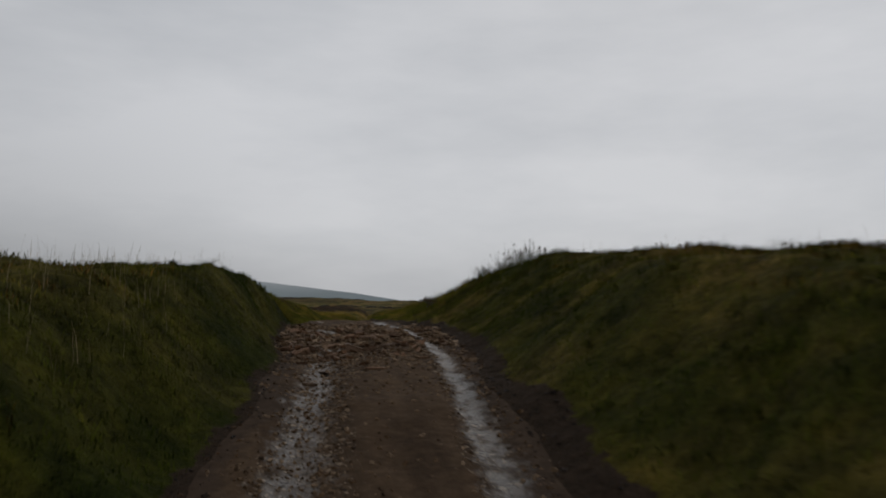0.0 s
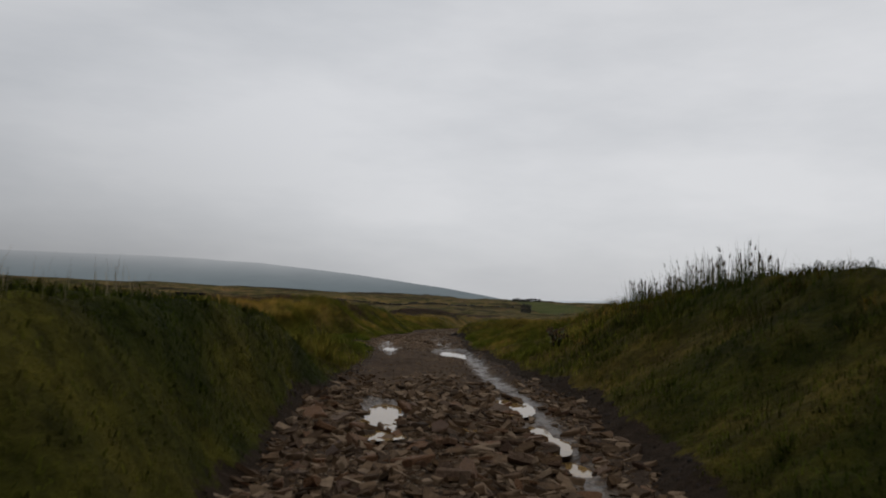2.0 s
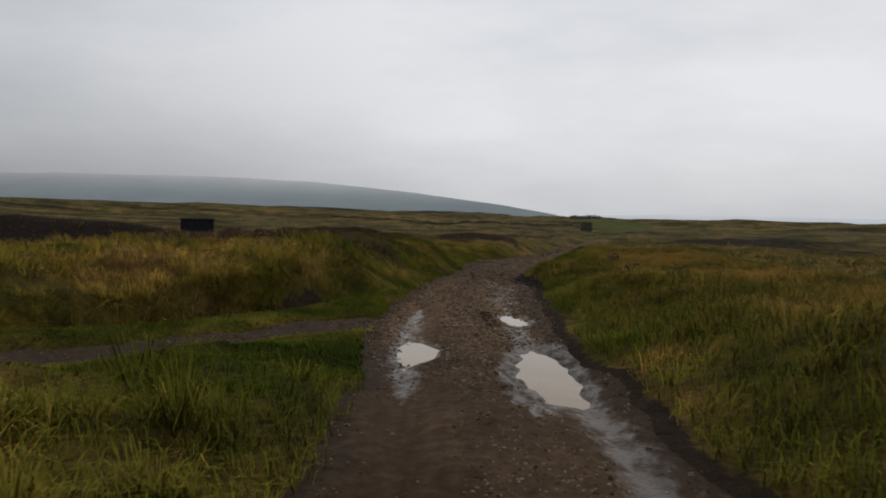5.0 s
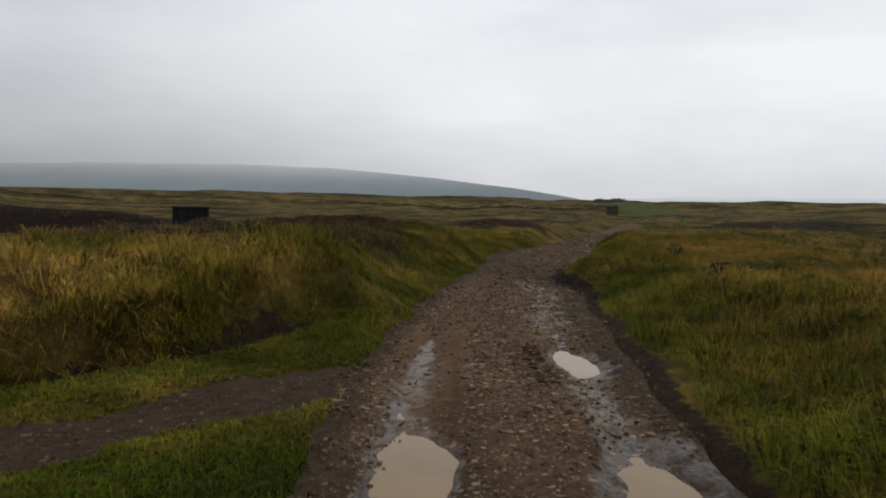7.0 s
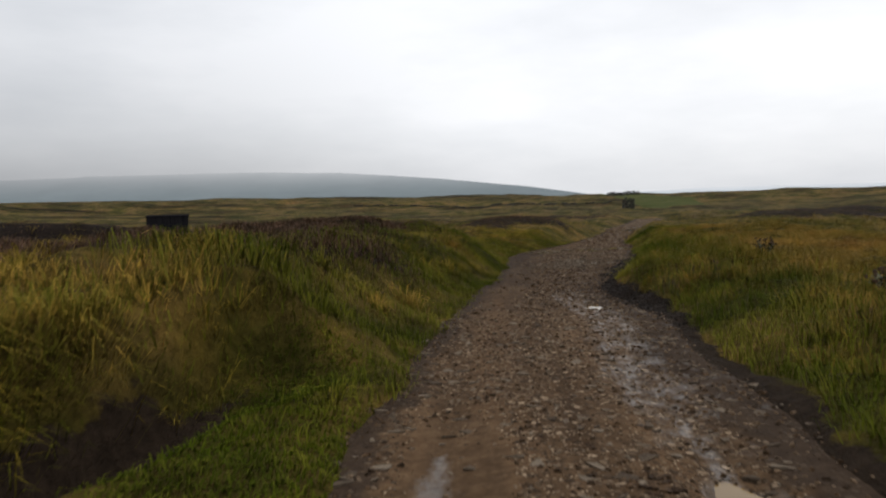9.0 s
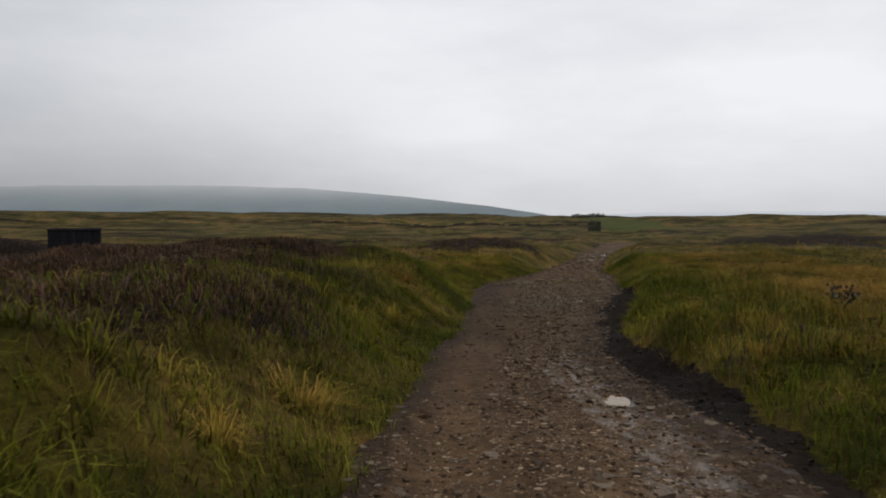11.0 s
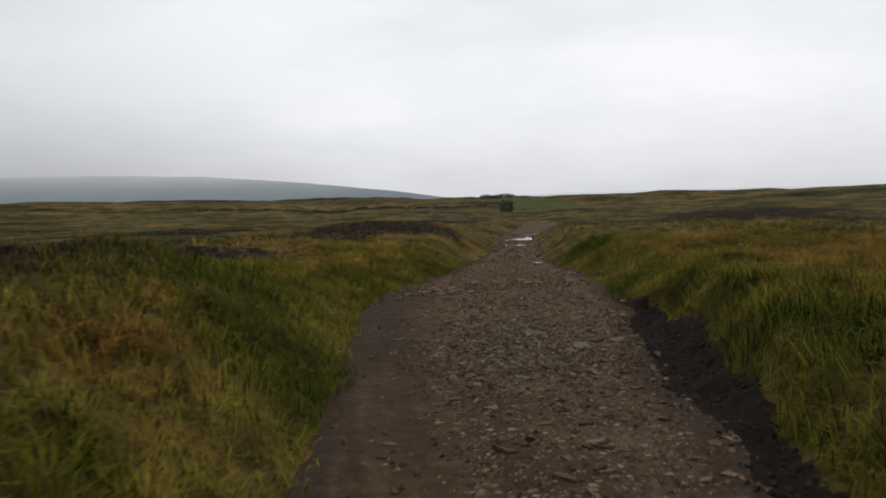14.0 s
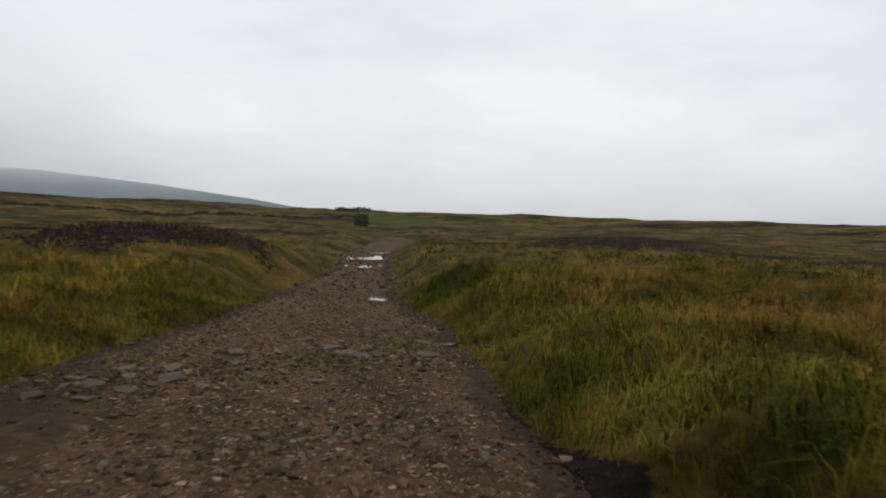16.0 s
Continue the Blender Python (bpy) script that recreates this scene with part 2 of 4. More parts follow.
def pasture_material():
    m, nt, b = material("pasture_grass")
    n = noise_node(nt, 0.25, 6, 0.7)
    nt.links.new(ramp_node(nt, n, [(0.35, (0.042, 0.052, 0.013)), (0.65, (0.078, 0.080, 0.026))]), b.inputs["Base Color"])
    b.inputs["Roughness"].default_value = 0.95
    b.inputs["Specular IOR Level"].default_value = 0.02
    bump_node(nt, b, n, 1.0, 0.3)
    return m


def sward_normal(nt, bsdf, own=0.30):
    """Thin blades scatter light through one another: shade them mostly as the sward they stand in."""
    geo = nt.nodes.new("ShaderNodeNewGeometry")
    n = nt.nodes.new("ShaderNodeVectorMath")
    n.operation = "MULTIPLY_ADD"
    n.inputs[1].default_value, n.inputs[2].default_value = (own, own, own), (0, 0, 1 - own)
    nt.links.new(geo.outputs["Normal"], n.inputs[0])
    u = nt.nodes.new("ShaderNodeVectorMath")
    u.operation = "NORMALIZE"
    nt.links.new(n.outputs[0], u.inputs[0])
    nt.links.new(u.outputs[0], bsdf.inputs["Normal"])


def grass_material(name, tint, spread=0.3):
    """Blades in the moor's colours, tinted, a little lighter or darker from stalk to stalk."""
    m, nt, b = material(name)
    geo = nt.nodes.new("ShaderNodeNewGeometry")
    lo, hi = 1 - spread, 1 + spread
    r = ramp_node(nt, geo.outputs["Random Per Island"], [(0.0, (lo, lo, lo)), (0.8, (hi, hi, hi)), (1.0, (hi * 1.2, hi * 1.15, hi * 1.3))])
    c = mix_node(nt, 1.0, turf_colour(nt), r, "MULTIPLY")
    nt.links.new(mix_node(nt, 1.0, c, tint, "MULTIPLY"), b.inputs["Base Color"])
    b.inputs["Roughness"].default_value = 0.9
    b.inputs["Specular IOR Level"].default_value = 0.02
    sward_normal(nt, b)
    return m


def blade_material(name, stops, patch, rough=0.85):
    """Stalk colours vary from stalk to stalk, and in patches over the ground."""
    m, nt, b = material(name)
    geo = nt.nodes.new("ShaderNodeNewGeometry")
    c = ramp_node(nt, geo.outputs["Random Per Island"], stops)
    n = noise_node(nt, 0.42, 5, 0.6)
    p = ramp_node(nt, n, patch)
    c = mix_node(nt, 1.0, c, p, "MULTIPLY")
    clump = noise_node(nt, 2.3, 3, 0.55)
    c = mix_node(nt, 1.0, c, ramp_node(nt, clump, [(0.36, (0.50, 0.54, 0.5)), (0.5, (1.0, 1.0, 1.0)), (0.64, (1.55, 1.4, 1.25))]), "MULTIPLY")
    nt.links.new(c, b.inputs["Base Color"])
    b.inputs["Roughness"].default_value = rough
    b.inputs["Specular IOR Level"].default_value = 0.04
    sward_normal(nt, b, 0.5)
    return m


MOOR = moor_material()
PASTURE = pasture_material()
GREEN = grass_material("green_grass", (1.14, 1.42, 0.72), 0.25)
VERGE = grass_material("verge_grass", (0.80, 1.16, 0.52), 0.25)
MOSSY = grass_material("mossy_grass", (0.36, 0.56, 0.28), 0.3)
TURF = grass_material("close_turf", (0.54, 0.92, 0.30), 0.14)
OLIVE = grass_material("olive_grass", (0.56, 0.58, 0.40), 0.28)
STRAW = grass_material("moor_grass", (1.95, 1.86, 1.22), 0.3)
FARGRASS = grass_material("far_moor_grass", (1.02, 1.08, 0.95), 0.25)
MEADOW = grass_material("meadow_grass", (0.84, 1.06, 0.54), 0.28)
BANKGRASS = grass_material("bank_grass", (0.72, 0.62, 0.44), 0.3)
RUSSET = grass_material("russet_grass", (1.48, 1.34, 0.98), 0.28)
HEATHER = blade_material("heather_sprigs", [(0.0, (0.036, 0.022, 0.012)), (0.5, (0.078, 0.049, 0.028)), (0.82, (0.108, 0.069, 0.041)), (1.0, (0.135, 0.082, 0.060))], [(0.3, (0.8, 0.8, 0.8)), (0.7, (1.2, 1.1, 1.1))])
RUSH = blade_material("rush_stems", [(0.0, (0.020, 0.030, 0.010)), (0.6, (0.045, 0.055, 0.018)), (1.0, (0.10, 0.085, 0.035))], [(0.3, (0.9, 0.9, 0.9)), (0.7, (1.1, 1.1, 1.1))], 0.5)
HEADS = blade_material("seed_heads", [(0.0, (0.035, 0.022, 0.014)), (1.0, (0.085, 0.055, 0.032))], [(0.3, (0.9, 0.9, 0.9)), (0.7, (1.1, 1.1, 1.1))])
SEEDGRASS = blade_material("seeding_grass", [(0.0, (0.12, 0.095, 0.05)), (1.0, (0.26, 0.21, 0.125))], [(0.3, (0.9, 0.9, 0.9)), (0.7, (1.1, 1.1, 1.1))])


def stone_material(name, a, b_, c_, island=False, lo=0.45, hi=0.85):
    m, nt, b = material(name)
    if island:
        r = nt.nodes.new("ShaderNodeNewGeometry").outputs["Random Per Island"]
    else:
        r = nt.nodes.new("ShaderNodeObjectInfo").outputs["Random"]
    c = ramp_node(nt, r, [(0.0, a), (0.5, b_), (1.0, c_)])
    n = noise_node(nt, 14, 6, 0.7)
    c = mix_node(nt, 1.0, c, ramp_node(nt, n, [(0.3, (0.6, 0.58, 0.55)), (0.7, (1.3, 1.3, 1.3))]), "MULTIPLY")
    nt.links.new(c, b.inputs["Base Color"])
    nt.links.new(map_range(nt, n, 0.3, 0.7, lo, hi), b.inputs["Roughness"])
    b.inputs["Specular IOR Level"].default_value = 0.06
    bump_node(nt, b, n, 0.8, 0.03)
    return m


STONE = stone_material("wet_sandstone", (0.062, 0.038, 0.026), (0.150, 0.078, 0.040), (0.130, 0.092, 0.066))
PALERUBBLE = stone_material("pale_flat_stone", (0.060, 0.043, 0.029), (0.115, 0.086, 0.060), (0.190, 0.150, 0.108), True, 0.7, 0.95)
RUBBLE = stone_material("sandstone_rubble", (0.036, 0.023, 0.014), (0.105, 0.064, 0.035), (0.200, 0.142, 0.093), True, 0.65, 0.95)
PALE = stone_material("pale_bedrock", (0.10, 0.080, 0.056), (0.135, 0.11, 0.080), (0.175, 0.148, 0.112), lo=0.6, hi=0.95)
PEAT = stone_material("wet_peat_clods", (0.012, 0.009, 0.0075), (0.022, 0.016, 0.012), (0.040, 0.029, 0.022), True, 0.4, 0.8)
WALLSTONE = stone_material("lichened_wall_stone", (0.045, 0.043, 0.040), (0.06, 0.056, 0.052), (0.075, 0.07, 0.064), True, 0.7, 0.95)
GREYSTONE = stone_material("grey_weathered_stone", (0.055, 0.054, 0.046), (0.070, 0.068, 0.058), (0.088, 0.085, 0.074), True, 0.7, 0.95)


def water_material(name, colour, rough=0.03):
    m, nt, b = material(name)
    n = noise_node(nt, 1.2, 3)
    nt.links.new(ramp_node(nt, n, [(0.3, tuple(0.85 * q for q in colour)), (0.7, tuple(1.12 * q for q in colour))]), b.inputs["Base Color"])
    b.inputs["Roughness"].default_value = rough
    b.inputs["IOR"].default_value = 1.33
    b.inputs["Specular IOR Level"].default_value = 0.34
    bump_node(nt, b, noise_node(nt, 26, 2), 0.03, 0.01)
    return m


WATER = water_material("muddy_water", (0.200, 0.124, 0.046))


def timber_material():
    m, nt, b = material("black_tarred_timber")
    n = noise_node(nt, 3.0, 5, 0.6, (6, 6, 0.5))
    nt.links.new(ramp_node(nt, n, [(0.3, (0.008, 0.008, 0.010)), (0.7, (0.026, 0.024, 0.026))]), b.inputs["Base Color"])
    b.inputs["Roughness"].default_value = 0.9
    b.inputs["Specular IOR Level"].default_value = 0.0
    return m


TIMBER = timber_material()


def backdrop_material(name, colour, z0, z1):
    """Distant hill: haze painted as one glowing colour that dissolves into the cloud between the heights z0 and z1."""
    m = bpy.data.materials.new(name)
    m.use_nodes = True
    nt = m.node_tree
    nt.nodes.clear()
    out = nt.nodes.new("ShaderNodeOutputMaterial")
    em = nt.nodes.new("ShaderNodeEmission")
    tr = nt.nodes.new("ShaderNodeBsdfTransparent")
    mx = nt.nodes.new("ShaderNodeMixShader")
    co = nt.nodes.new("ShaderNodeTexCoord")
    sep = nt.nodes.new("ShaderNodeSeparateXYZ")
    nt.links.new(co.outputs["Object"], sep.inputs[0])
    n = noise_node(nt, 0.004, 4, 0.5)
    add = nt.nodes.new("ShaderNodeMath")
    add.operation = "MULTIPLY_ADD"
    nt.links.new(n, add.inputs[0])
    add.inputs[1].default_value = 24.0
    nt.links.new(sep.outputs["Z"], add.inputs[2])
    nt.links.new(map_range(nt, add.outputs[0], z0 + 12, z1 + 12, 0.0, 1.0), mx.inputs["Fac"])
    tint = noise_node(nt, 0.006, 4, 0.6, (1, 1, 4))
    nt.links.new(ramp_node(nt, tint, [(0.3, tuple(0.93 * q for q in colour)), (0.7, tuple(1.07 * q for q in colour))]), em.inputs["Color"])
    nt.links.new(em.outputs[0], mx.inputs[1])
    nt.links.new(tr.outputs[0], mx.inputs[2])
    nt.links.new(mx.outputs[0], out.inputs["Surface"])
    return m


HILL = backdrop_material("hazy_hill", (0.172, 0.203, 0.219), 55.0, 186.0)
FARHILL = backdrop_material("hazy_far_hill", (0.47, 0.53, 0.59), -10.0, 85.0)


# ---------------------------------------------------------------- helpers for meshes
def lattice(ix, iy, seed):
    n = (ix * 374761393 + iy * 668265263 + seed * 1446641) & 0x7FFFFFFF
    n = ((n ^ (n >> 13)) * 1274126177) & 0x7FFFFFFF
    return ((n ^ (n >> 16)) & 0xFFFF) / 65535.0


def vnoise(x, y, seed=0):
    """Smooth value noise in -1 to 1."""
    ix, iy = np.floor(x).astype(np.int64), np.floor(y).astype(np.int64)
    fx, fy = x - ix, y - iy
    fx, fy = fx * fx * (3 - 2 * fx), fy * fy * (3 - 2 * fy)
    a, b = lattice(ix, iy, seed), lattice(ix + 1, iy, seed)
    c, d = lattice(ix, iy + 1, seed), lattice(ix + 1, iy + 1, seed)
    return 2 * (a + (b - a) * fx + (c - a) * fy + (a - b - c + d) * fx * fy) - 1


def fbm(x, y, seed=0, octaves=4):
    total, amp = 0.0, 1.0
    for k in range(octaves):
        total = total + amp * vnoise(x * 2 ** k, y * 2 ** k, seed + 17 * k)
        amp *= 0.5
    return total / 1.9


def smooth(t):
    t = np.clip(t, 0, 1)
    return t * t * (3 - 2 * t)


def mesh_of(name, verts, tris, mats, slots=None, shade=False):
    """A mesh from arrays of points and triangles (or quads)."""
    me = bpy.data.meshes.new(name)
    verts, tris = np.asarray(verts, np.float32), np.asarray(tris, np.int32)
    k = tris.shape[1]
    me.vertices.add(len(verts))
    me.vertices.foreach_set("co", verts.ravel())
    me.loops.add(tris.size)
    me.loops.foreach_set("vertex_index", tris.ravel())
    me.polygons.add(len(tris))
    me.polygons.foreach_set("loop_start", np.arange(len(tris), dtype=np.int32) * k)
    for m in mats:
        me.materials.append(m)
    if slots is not None:
        me.polygons.foreach_set("material_index", np.asarray(slots, np.int32))
    me.polygons.foreach_set("use_smooth", np.full(len(tris), shade))
    me.update(calc_edges=True)
    return me


def part(name, data, mat, parent, label=""):
    """One mesh object under a thing or part, from a bmesh or a mesh."""
    if isinstance(data, bmesh.types.BMesh):
        me = bpy.data.meshes.new(name)
        data.to_mesh(me)
        data.free()
        me.materials.append(mat)
        data = me
    ob = new(name, data)
    ob.parent = parent
    return tagged(ob, label)


# ---------------------------------------------------------------- the lie of the land
GY = [-40, -10, 0, 2, 4.5, 6.2, 7.8, 9.7, 12, 14, 17, 22.6, 30, 37, 41.5, 43.4, 47.5, 51.5, 58, 70, 91, 120]
GZ = [-2.6, -2.0, -1.33, -1.24, -1.07, -0.85, -0.58, -0.42, -0.27, -0.18, -0.07, 0.03, 0.0, -0.07, -0.14, -0.22, -0.28, -0.36, -0.38, -0.42, -0.6, -0.6]
LY = [-40, -5, 5, 7, 11, 13, 16.5, 20, 25, 27.5, 31.8, 35.7, 41.5, 45.3, 50.8, 55.8, 57.6, 59.5, 60.7, 64.4, 69, 75.7, 83.5, 93.3, 120]
LX = [-4, -2.3, -1.8, -1.5, -1.2, -1.35, -1.2, -1.0, -0.8, -1.1, -1.0, -0.8, -0.3, 0.3, 0.65, 1.05, 1.35, 1.95, 2.6, 4.0, 5.4, 7.3, 9.1, 10.8, 19]
RY = [-40, -5, 5, 7.8, 13, 17, 20, 25, 29.5, 34, 37.7, 40.6, 42.3, 44.8, 47.4, 49.2, 50.8, 52.3, 54.4, 57.4, 61.4, 67, 71.8, 75.8, 80.4, 95, 120]
RX = [0, 0.6, 0.85, 0.95, 1.5, 1.85, 1.55, 1.55, 1.7, 1.8, 2.15, 1.95, 2.13, 2.68, 3.2, 3.64, 3.97, 4.5, 5.25, 5.85, 6.6, 7.35, 8.5, 9.4, 10.5, 14, 23]
# the tops of the ground beside the track, on either hand
TLY = [-40, 0, 4, 8, 12, 15, 17, 19, 21, 25, 27, 30, 33, 36, 40, 45, 49, 52, 56, 60, 66, 72, 80, 90, 120]
TLZ = [0.2, 0.34, 0.48, 0.65, 0.94, 0.98, 0.70, 0.30, 0.16, 0.22, 0.45, 0.64, 0.68, 0.72, 0.74, 0.70, 0.58, 0.48, 0.25, 0.0, 0.25, 0.5, 0.1, -0.3, -0.5]
TRY = [-40, 0, 5, 9, 12.5, 16, 18.3, 20.9, 23, 26, 32, 40, 48, 56, 62, 70, 80, 90, 120]
TRZ = [0.2, 0.34, 0.54, 0.88, 1.20, 1.46, 1.34, 1.22, 0.96, 0.55, 0.42, 0.38, 0.35, 0.1, 0.15, 0.2, 0.1, -0.2, -0.5]
SIDE = [(-0.5, 30.0), (-1.2, 29.1), (-1.75, 28.35), (-2.4, 27.45), (-2.9, 26.75), (-4.8, 24.5), (-9.2, 20.8), (-16, 16.6)]
DITCH = [(-1.45, 34.4), (-1.92, 33.4), (-2.31, 32.4), (-2.54, 31.4), (-2.72, 30.65), (-2.95, 30.15), (-3.33, 29.5), (-4.3, 28.2), (-6.6, 26.1), (-12, 22.4), (-17, 19.4)]
HAG = [(2.35, 40.4), (2.38, 42.0), (2.78, 44.5), (3.55, 47.5), (4.1, 49.6), (4.55, 51.2), (4.85, 52.3), (5.4, 53.9)]
PUDDLES = [  # x, y, half width, half length, turn, depth
    (-0.30, 26.95, 0.22, 0.84, 4, 0.08), (1.03, 25.8, 0.47, 1.85, -4, 0.09), (1.15, 30.5, 0.29, 0.82, 8, 0.06),
    (-0.46, 16.4, 0.30, 1.05, 0, 0.07), (1.08, 13.9, 0.13, 0.40, 5, 0.05), (1.02, 15.2, 0.12, 0.62, 0, 0.05), (0.95, 16.8, 0.16, 0.55, 0, 0.05),
    (0.15, 15.2, 0.14, 0.35, 20, 0.04), (1.62, 39.3, 0.18, 0.40, 0, 0.04), (11.3, 88.5, 0.8, 2.2, -20, 0.06), (14.3, 97.0, 0.9, 1.8, -40, 0.05),
    (9.3, 80.0, 0.4, 1.0, -20, 0.05), (6.8, 66.3, 0.25, 0.5, 0, 0.04)]
MOUNDS = [  # heathery humps: x, y, radius along x and y, height
    (-3.0, 37.7, 0.9, 1.3, 0.12), (-2.3, 44.7, 1.1, 1.7, 0.10),
    (-4.2, 36.4, 1.5, 1.2, 0.27), (-3.9, 42.6, 1.5, 2.4, 0.28), (-6.2, 42.8, 1.9, 2.2, 0.24), (-2.3, 52.2, 1.3, 2.0, 0.42), (-4.4, 50.2, 2.5, 2.8, 0.42), (-6.5, 50.6, 1.7, 2.2, 0.34), (-3.5, 48.4, 1.1, 1.6, 0.16), (-5.0, 46.8, 1.9, 2.2, 0.32),
    (2.9, 72.0, 2.3, 2.2, 0.28), (0.6, 70.5, 1.8, 2.0, 0.30), (-6.6, 37.6, 1.6, 1.3, 0.16), (-2.8, 63.0, 2.5, 2.0, 0.3), (-2.2, 39.6, 0.9, 1.4, 0.15),
    (24, 88, 5, 4, 0.9), (30, 95, 6, 4, 0.8), (-21, 68, 6, 2.2, 1.5), (-29, 67, 6, 2.2, 1.5), (-38, 66, 7, 2.5, 1.5), (-12, 92, 9, 2.0, 0.5), (-34, 100, 12, 2.5, 0.7),
    (6, 112, 10, 2.0, 0.5), (-6, 84, 5, 1.5, 0.35), (40, 110, 12, 3, 0.7)]


def line_gap(x, y, pts):
    best = np.full(np.shape(x), 1e9)
    for (ax, ay), (bx, by) in zip(pts, pts[1:]):
        dx, dy = bx - ax, by - ay
        t = np.clip(((x - ax) * dx + (y - ay) * dy) / (dx * dx + dy * dy), 0, 1)
        best = np.minimum(best, np.hypot(x - ax - t * dx, y - ay - t * dy))
    return best


def beyond_ditch(x, y):
    xs, ys = zip(*DITCH[::-1])
    return np.where(x < -17, -1, y - np.interp(x, xs, ys))


EY = np.arange(-60.0, 140.0, 0.01)
EL = np.interp(EY, LY, LX) + 0.20 * fbm(EY * 0.8, EY * 0 + 3.3, 5, 5)
ER = np.interp(EY, RY, RX) + 0.20 * fbm(EY * 0.8, EY * 0 + 9.1, 6, 5)


def edges(y):
    return np.interp(y, EY, EL), np.interp(y, EY, ER)


def puddle_depth(x, y):
    out = np.zeros(np.shape(x))
    ragged = 0.36 * fbm(x * 1.9, y * 1.1, 31) + 0.30 * fbm(x * 5, y * 2.6, 32, 3)
    for px, py, rx, ry, turn, d in PUDDLES:
        c, s = math.cos(radians(turn)), math.sin(radians(turn))
        u, v = (c * (x - px) + s * (y - py)) / rx, (-s * (x - px) + c * (y - py)) / ry
        r = np.hypot(u, v) + ragged
        out = np.maximum(out, d * (1.0 - smooth((r - 0.35) / 1.0)))
    return out


def rut_centre(y):
    return 0.5 * (np.interp(y, LY, LX) + np.interp(y, RY, RX)) + np.interp(y, [4, 10, 15, 20, 30], [0.14, 0.15, 0.18, 0.1, -0.05])


def rut_half(y):
    return np.interp(y, [5, 11, 15, 18], [0.76, 0.82, 0.82, 0.78])


def height(x, y):
    """The ground's height, detail and all."""
    left, right = edges(y)
    base = np.interp(y, GY, GZ)
    d = np.hypot(x - 2, y - 35)
    far = np.interp(d, [0, 58, 80, 115, 147, 168, 185, 210, 270, 500, 6000], [0, 0, 0.4, 1.2, 2.4, 4.6, 5.0, 4.6, 3.0, 0, -30])
    far = far * (1 - 0.16 * np.tanh(x / 50))
    far = far + smooth((d - 60) / 60) * (0.75 * fbm(x * 0.03, y * 0.03, 40) + 0.62 * fbm(x * 0.10, y * 0.10, 41)) * np.interp(d, [0, 300, 1000], [1, 1, 0])
    out_l, out_r = left - x, x - right
    tl, tr = np.interp(y, TLY, TLZ), np.interp(y, TRY, TRZ)
    wl = np.interp(y, [0, 9, 12, 18, 22, 31, 36, 60], [1.9, 1.7, 1.05, 0.6, 0.9, 1.2, 1.5, 1.7])
    wr = np.interp(y, [0, 10, 16, 22, 30, 50], [2.6, 2.6, 2.6, 2.4, 1.8, 1.4])
    spread_l = 1 - smooth((out_l - 6) / 18)
    spread_r = 1 - smooth((out_r - 7) / 18)
    moor_l = base + far + (tl - base) * spread_l
    moor_r = base + far + (tr - base) * spread_r
    kl = smooth(out_l / wl) * 0.75 + 0.25 * np.clip(out_l / wl, 0, 1)
    kr = np.clip(out_r / wr, 0, 1) ** 0.9
    kr = 0.6 * kr + 0.4 * smooth(out_r / wr)
    flat = base + far * smooth((d - 60) / 40)
    z = np.where(x < left, flat + (moor_l - flat) * kl, np.where(x > right, flat + (moor_r - flat) * kr, flat))
    on = np.clip(np.minimum(x - left, right - x) / 0.3, -1, 1)
    off = np.clip(-on, 0, 1)
    rough = np.interp(d, [0, 100, 400], [1, 1, 0.0])
    z = z + off * rough * (0.17 * fbm(x * 0.35, y * 0.35, 11) + (0.13 + 0.10 * smooth((np.maximum(out_l, out_r) - 1) / 1.5)) * fbm(x * 1.0, y * 1.0, 12) + 0.04 * fbm(x * 4, y * 4, 13, 2))
    for mx, my, rx, ry, h in MOUNDS:
        z = z + h * off * np.exp(-((x - mx) / rx) ** 2 - ((y - my) / ry) ** 2)
    # the worn surface of the track: wheel ruts, crown and lumps
    k = np.clip(on, 0, 1)
    rc = rut_centre(y) + 0.08 * fbm(y * 0.35, y * 0, 21)
    deep = np.interp(y, [-5, 8, 12, 20, 24, 40, 60, 120], [0.07, 0.07, 0.03, 0.05, 0.06, 0.03, 0.03, 0.03])
    half = rut_half(y)
    for s in (-1, 1):
        z = z - k * deep * np.exp(-((x - rc - s * half) / 0.22) ** 2)
    pool = puddle_depth(x, y)
    calm = 1 - 0.5 * (np.exp(-((x - rc - half) / 0.26) ** 2) + np.exp(-((x - rc + half) / 0.26) ** 2))
    calm = calm * (1 - 0.6 * np.clip(pool / 0.05, 0, 1))
    z = z + k * calm * (0.035 * fbm(x * 0.9, y * 0.7, 22) + 0.022 * fbm(x * 3.2, y * 3.0, 23) + 0.013 * fbm(x * 9, y * 8, 24, 3))
    z = z - pool
    gap = line_gap(x, y, SIDE)
    w = 1 - smooth((gap - 0.52) / 0.45)
    lower = np.interp(x, [-16, -6, -2, -1], [0.3, 0.12, 0.05, 0.0])
    z = z + off * w * (lower + 0.03 * fbm(x * 3, y * 3, 25) - z)
    past = beyond_ditch(x, y)
    w = off * (1 - smooth((past + 0.1) / 2.5)) * (1 - smooth((gap - 3.4) / 1.2)) * smooth((y - 25) / 2) * smooth((38 - y) / 3)  # the low turf on either hand of the side track
    z = z + w * (1 - smooth((0.8 - gap) / 0.4)) * 0.96 * (np.interp(x, [-9, -4, -1], [0.25, 0.12, 0.05]) + 0.03 * fbm(x * 1.2, y * 1.2, 27) - z)
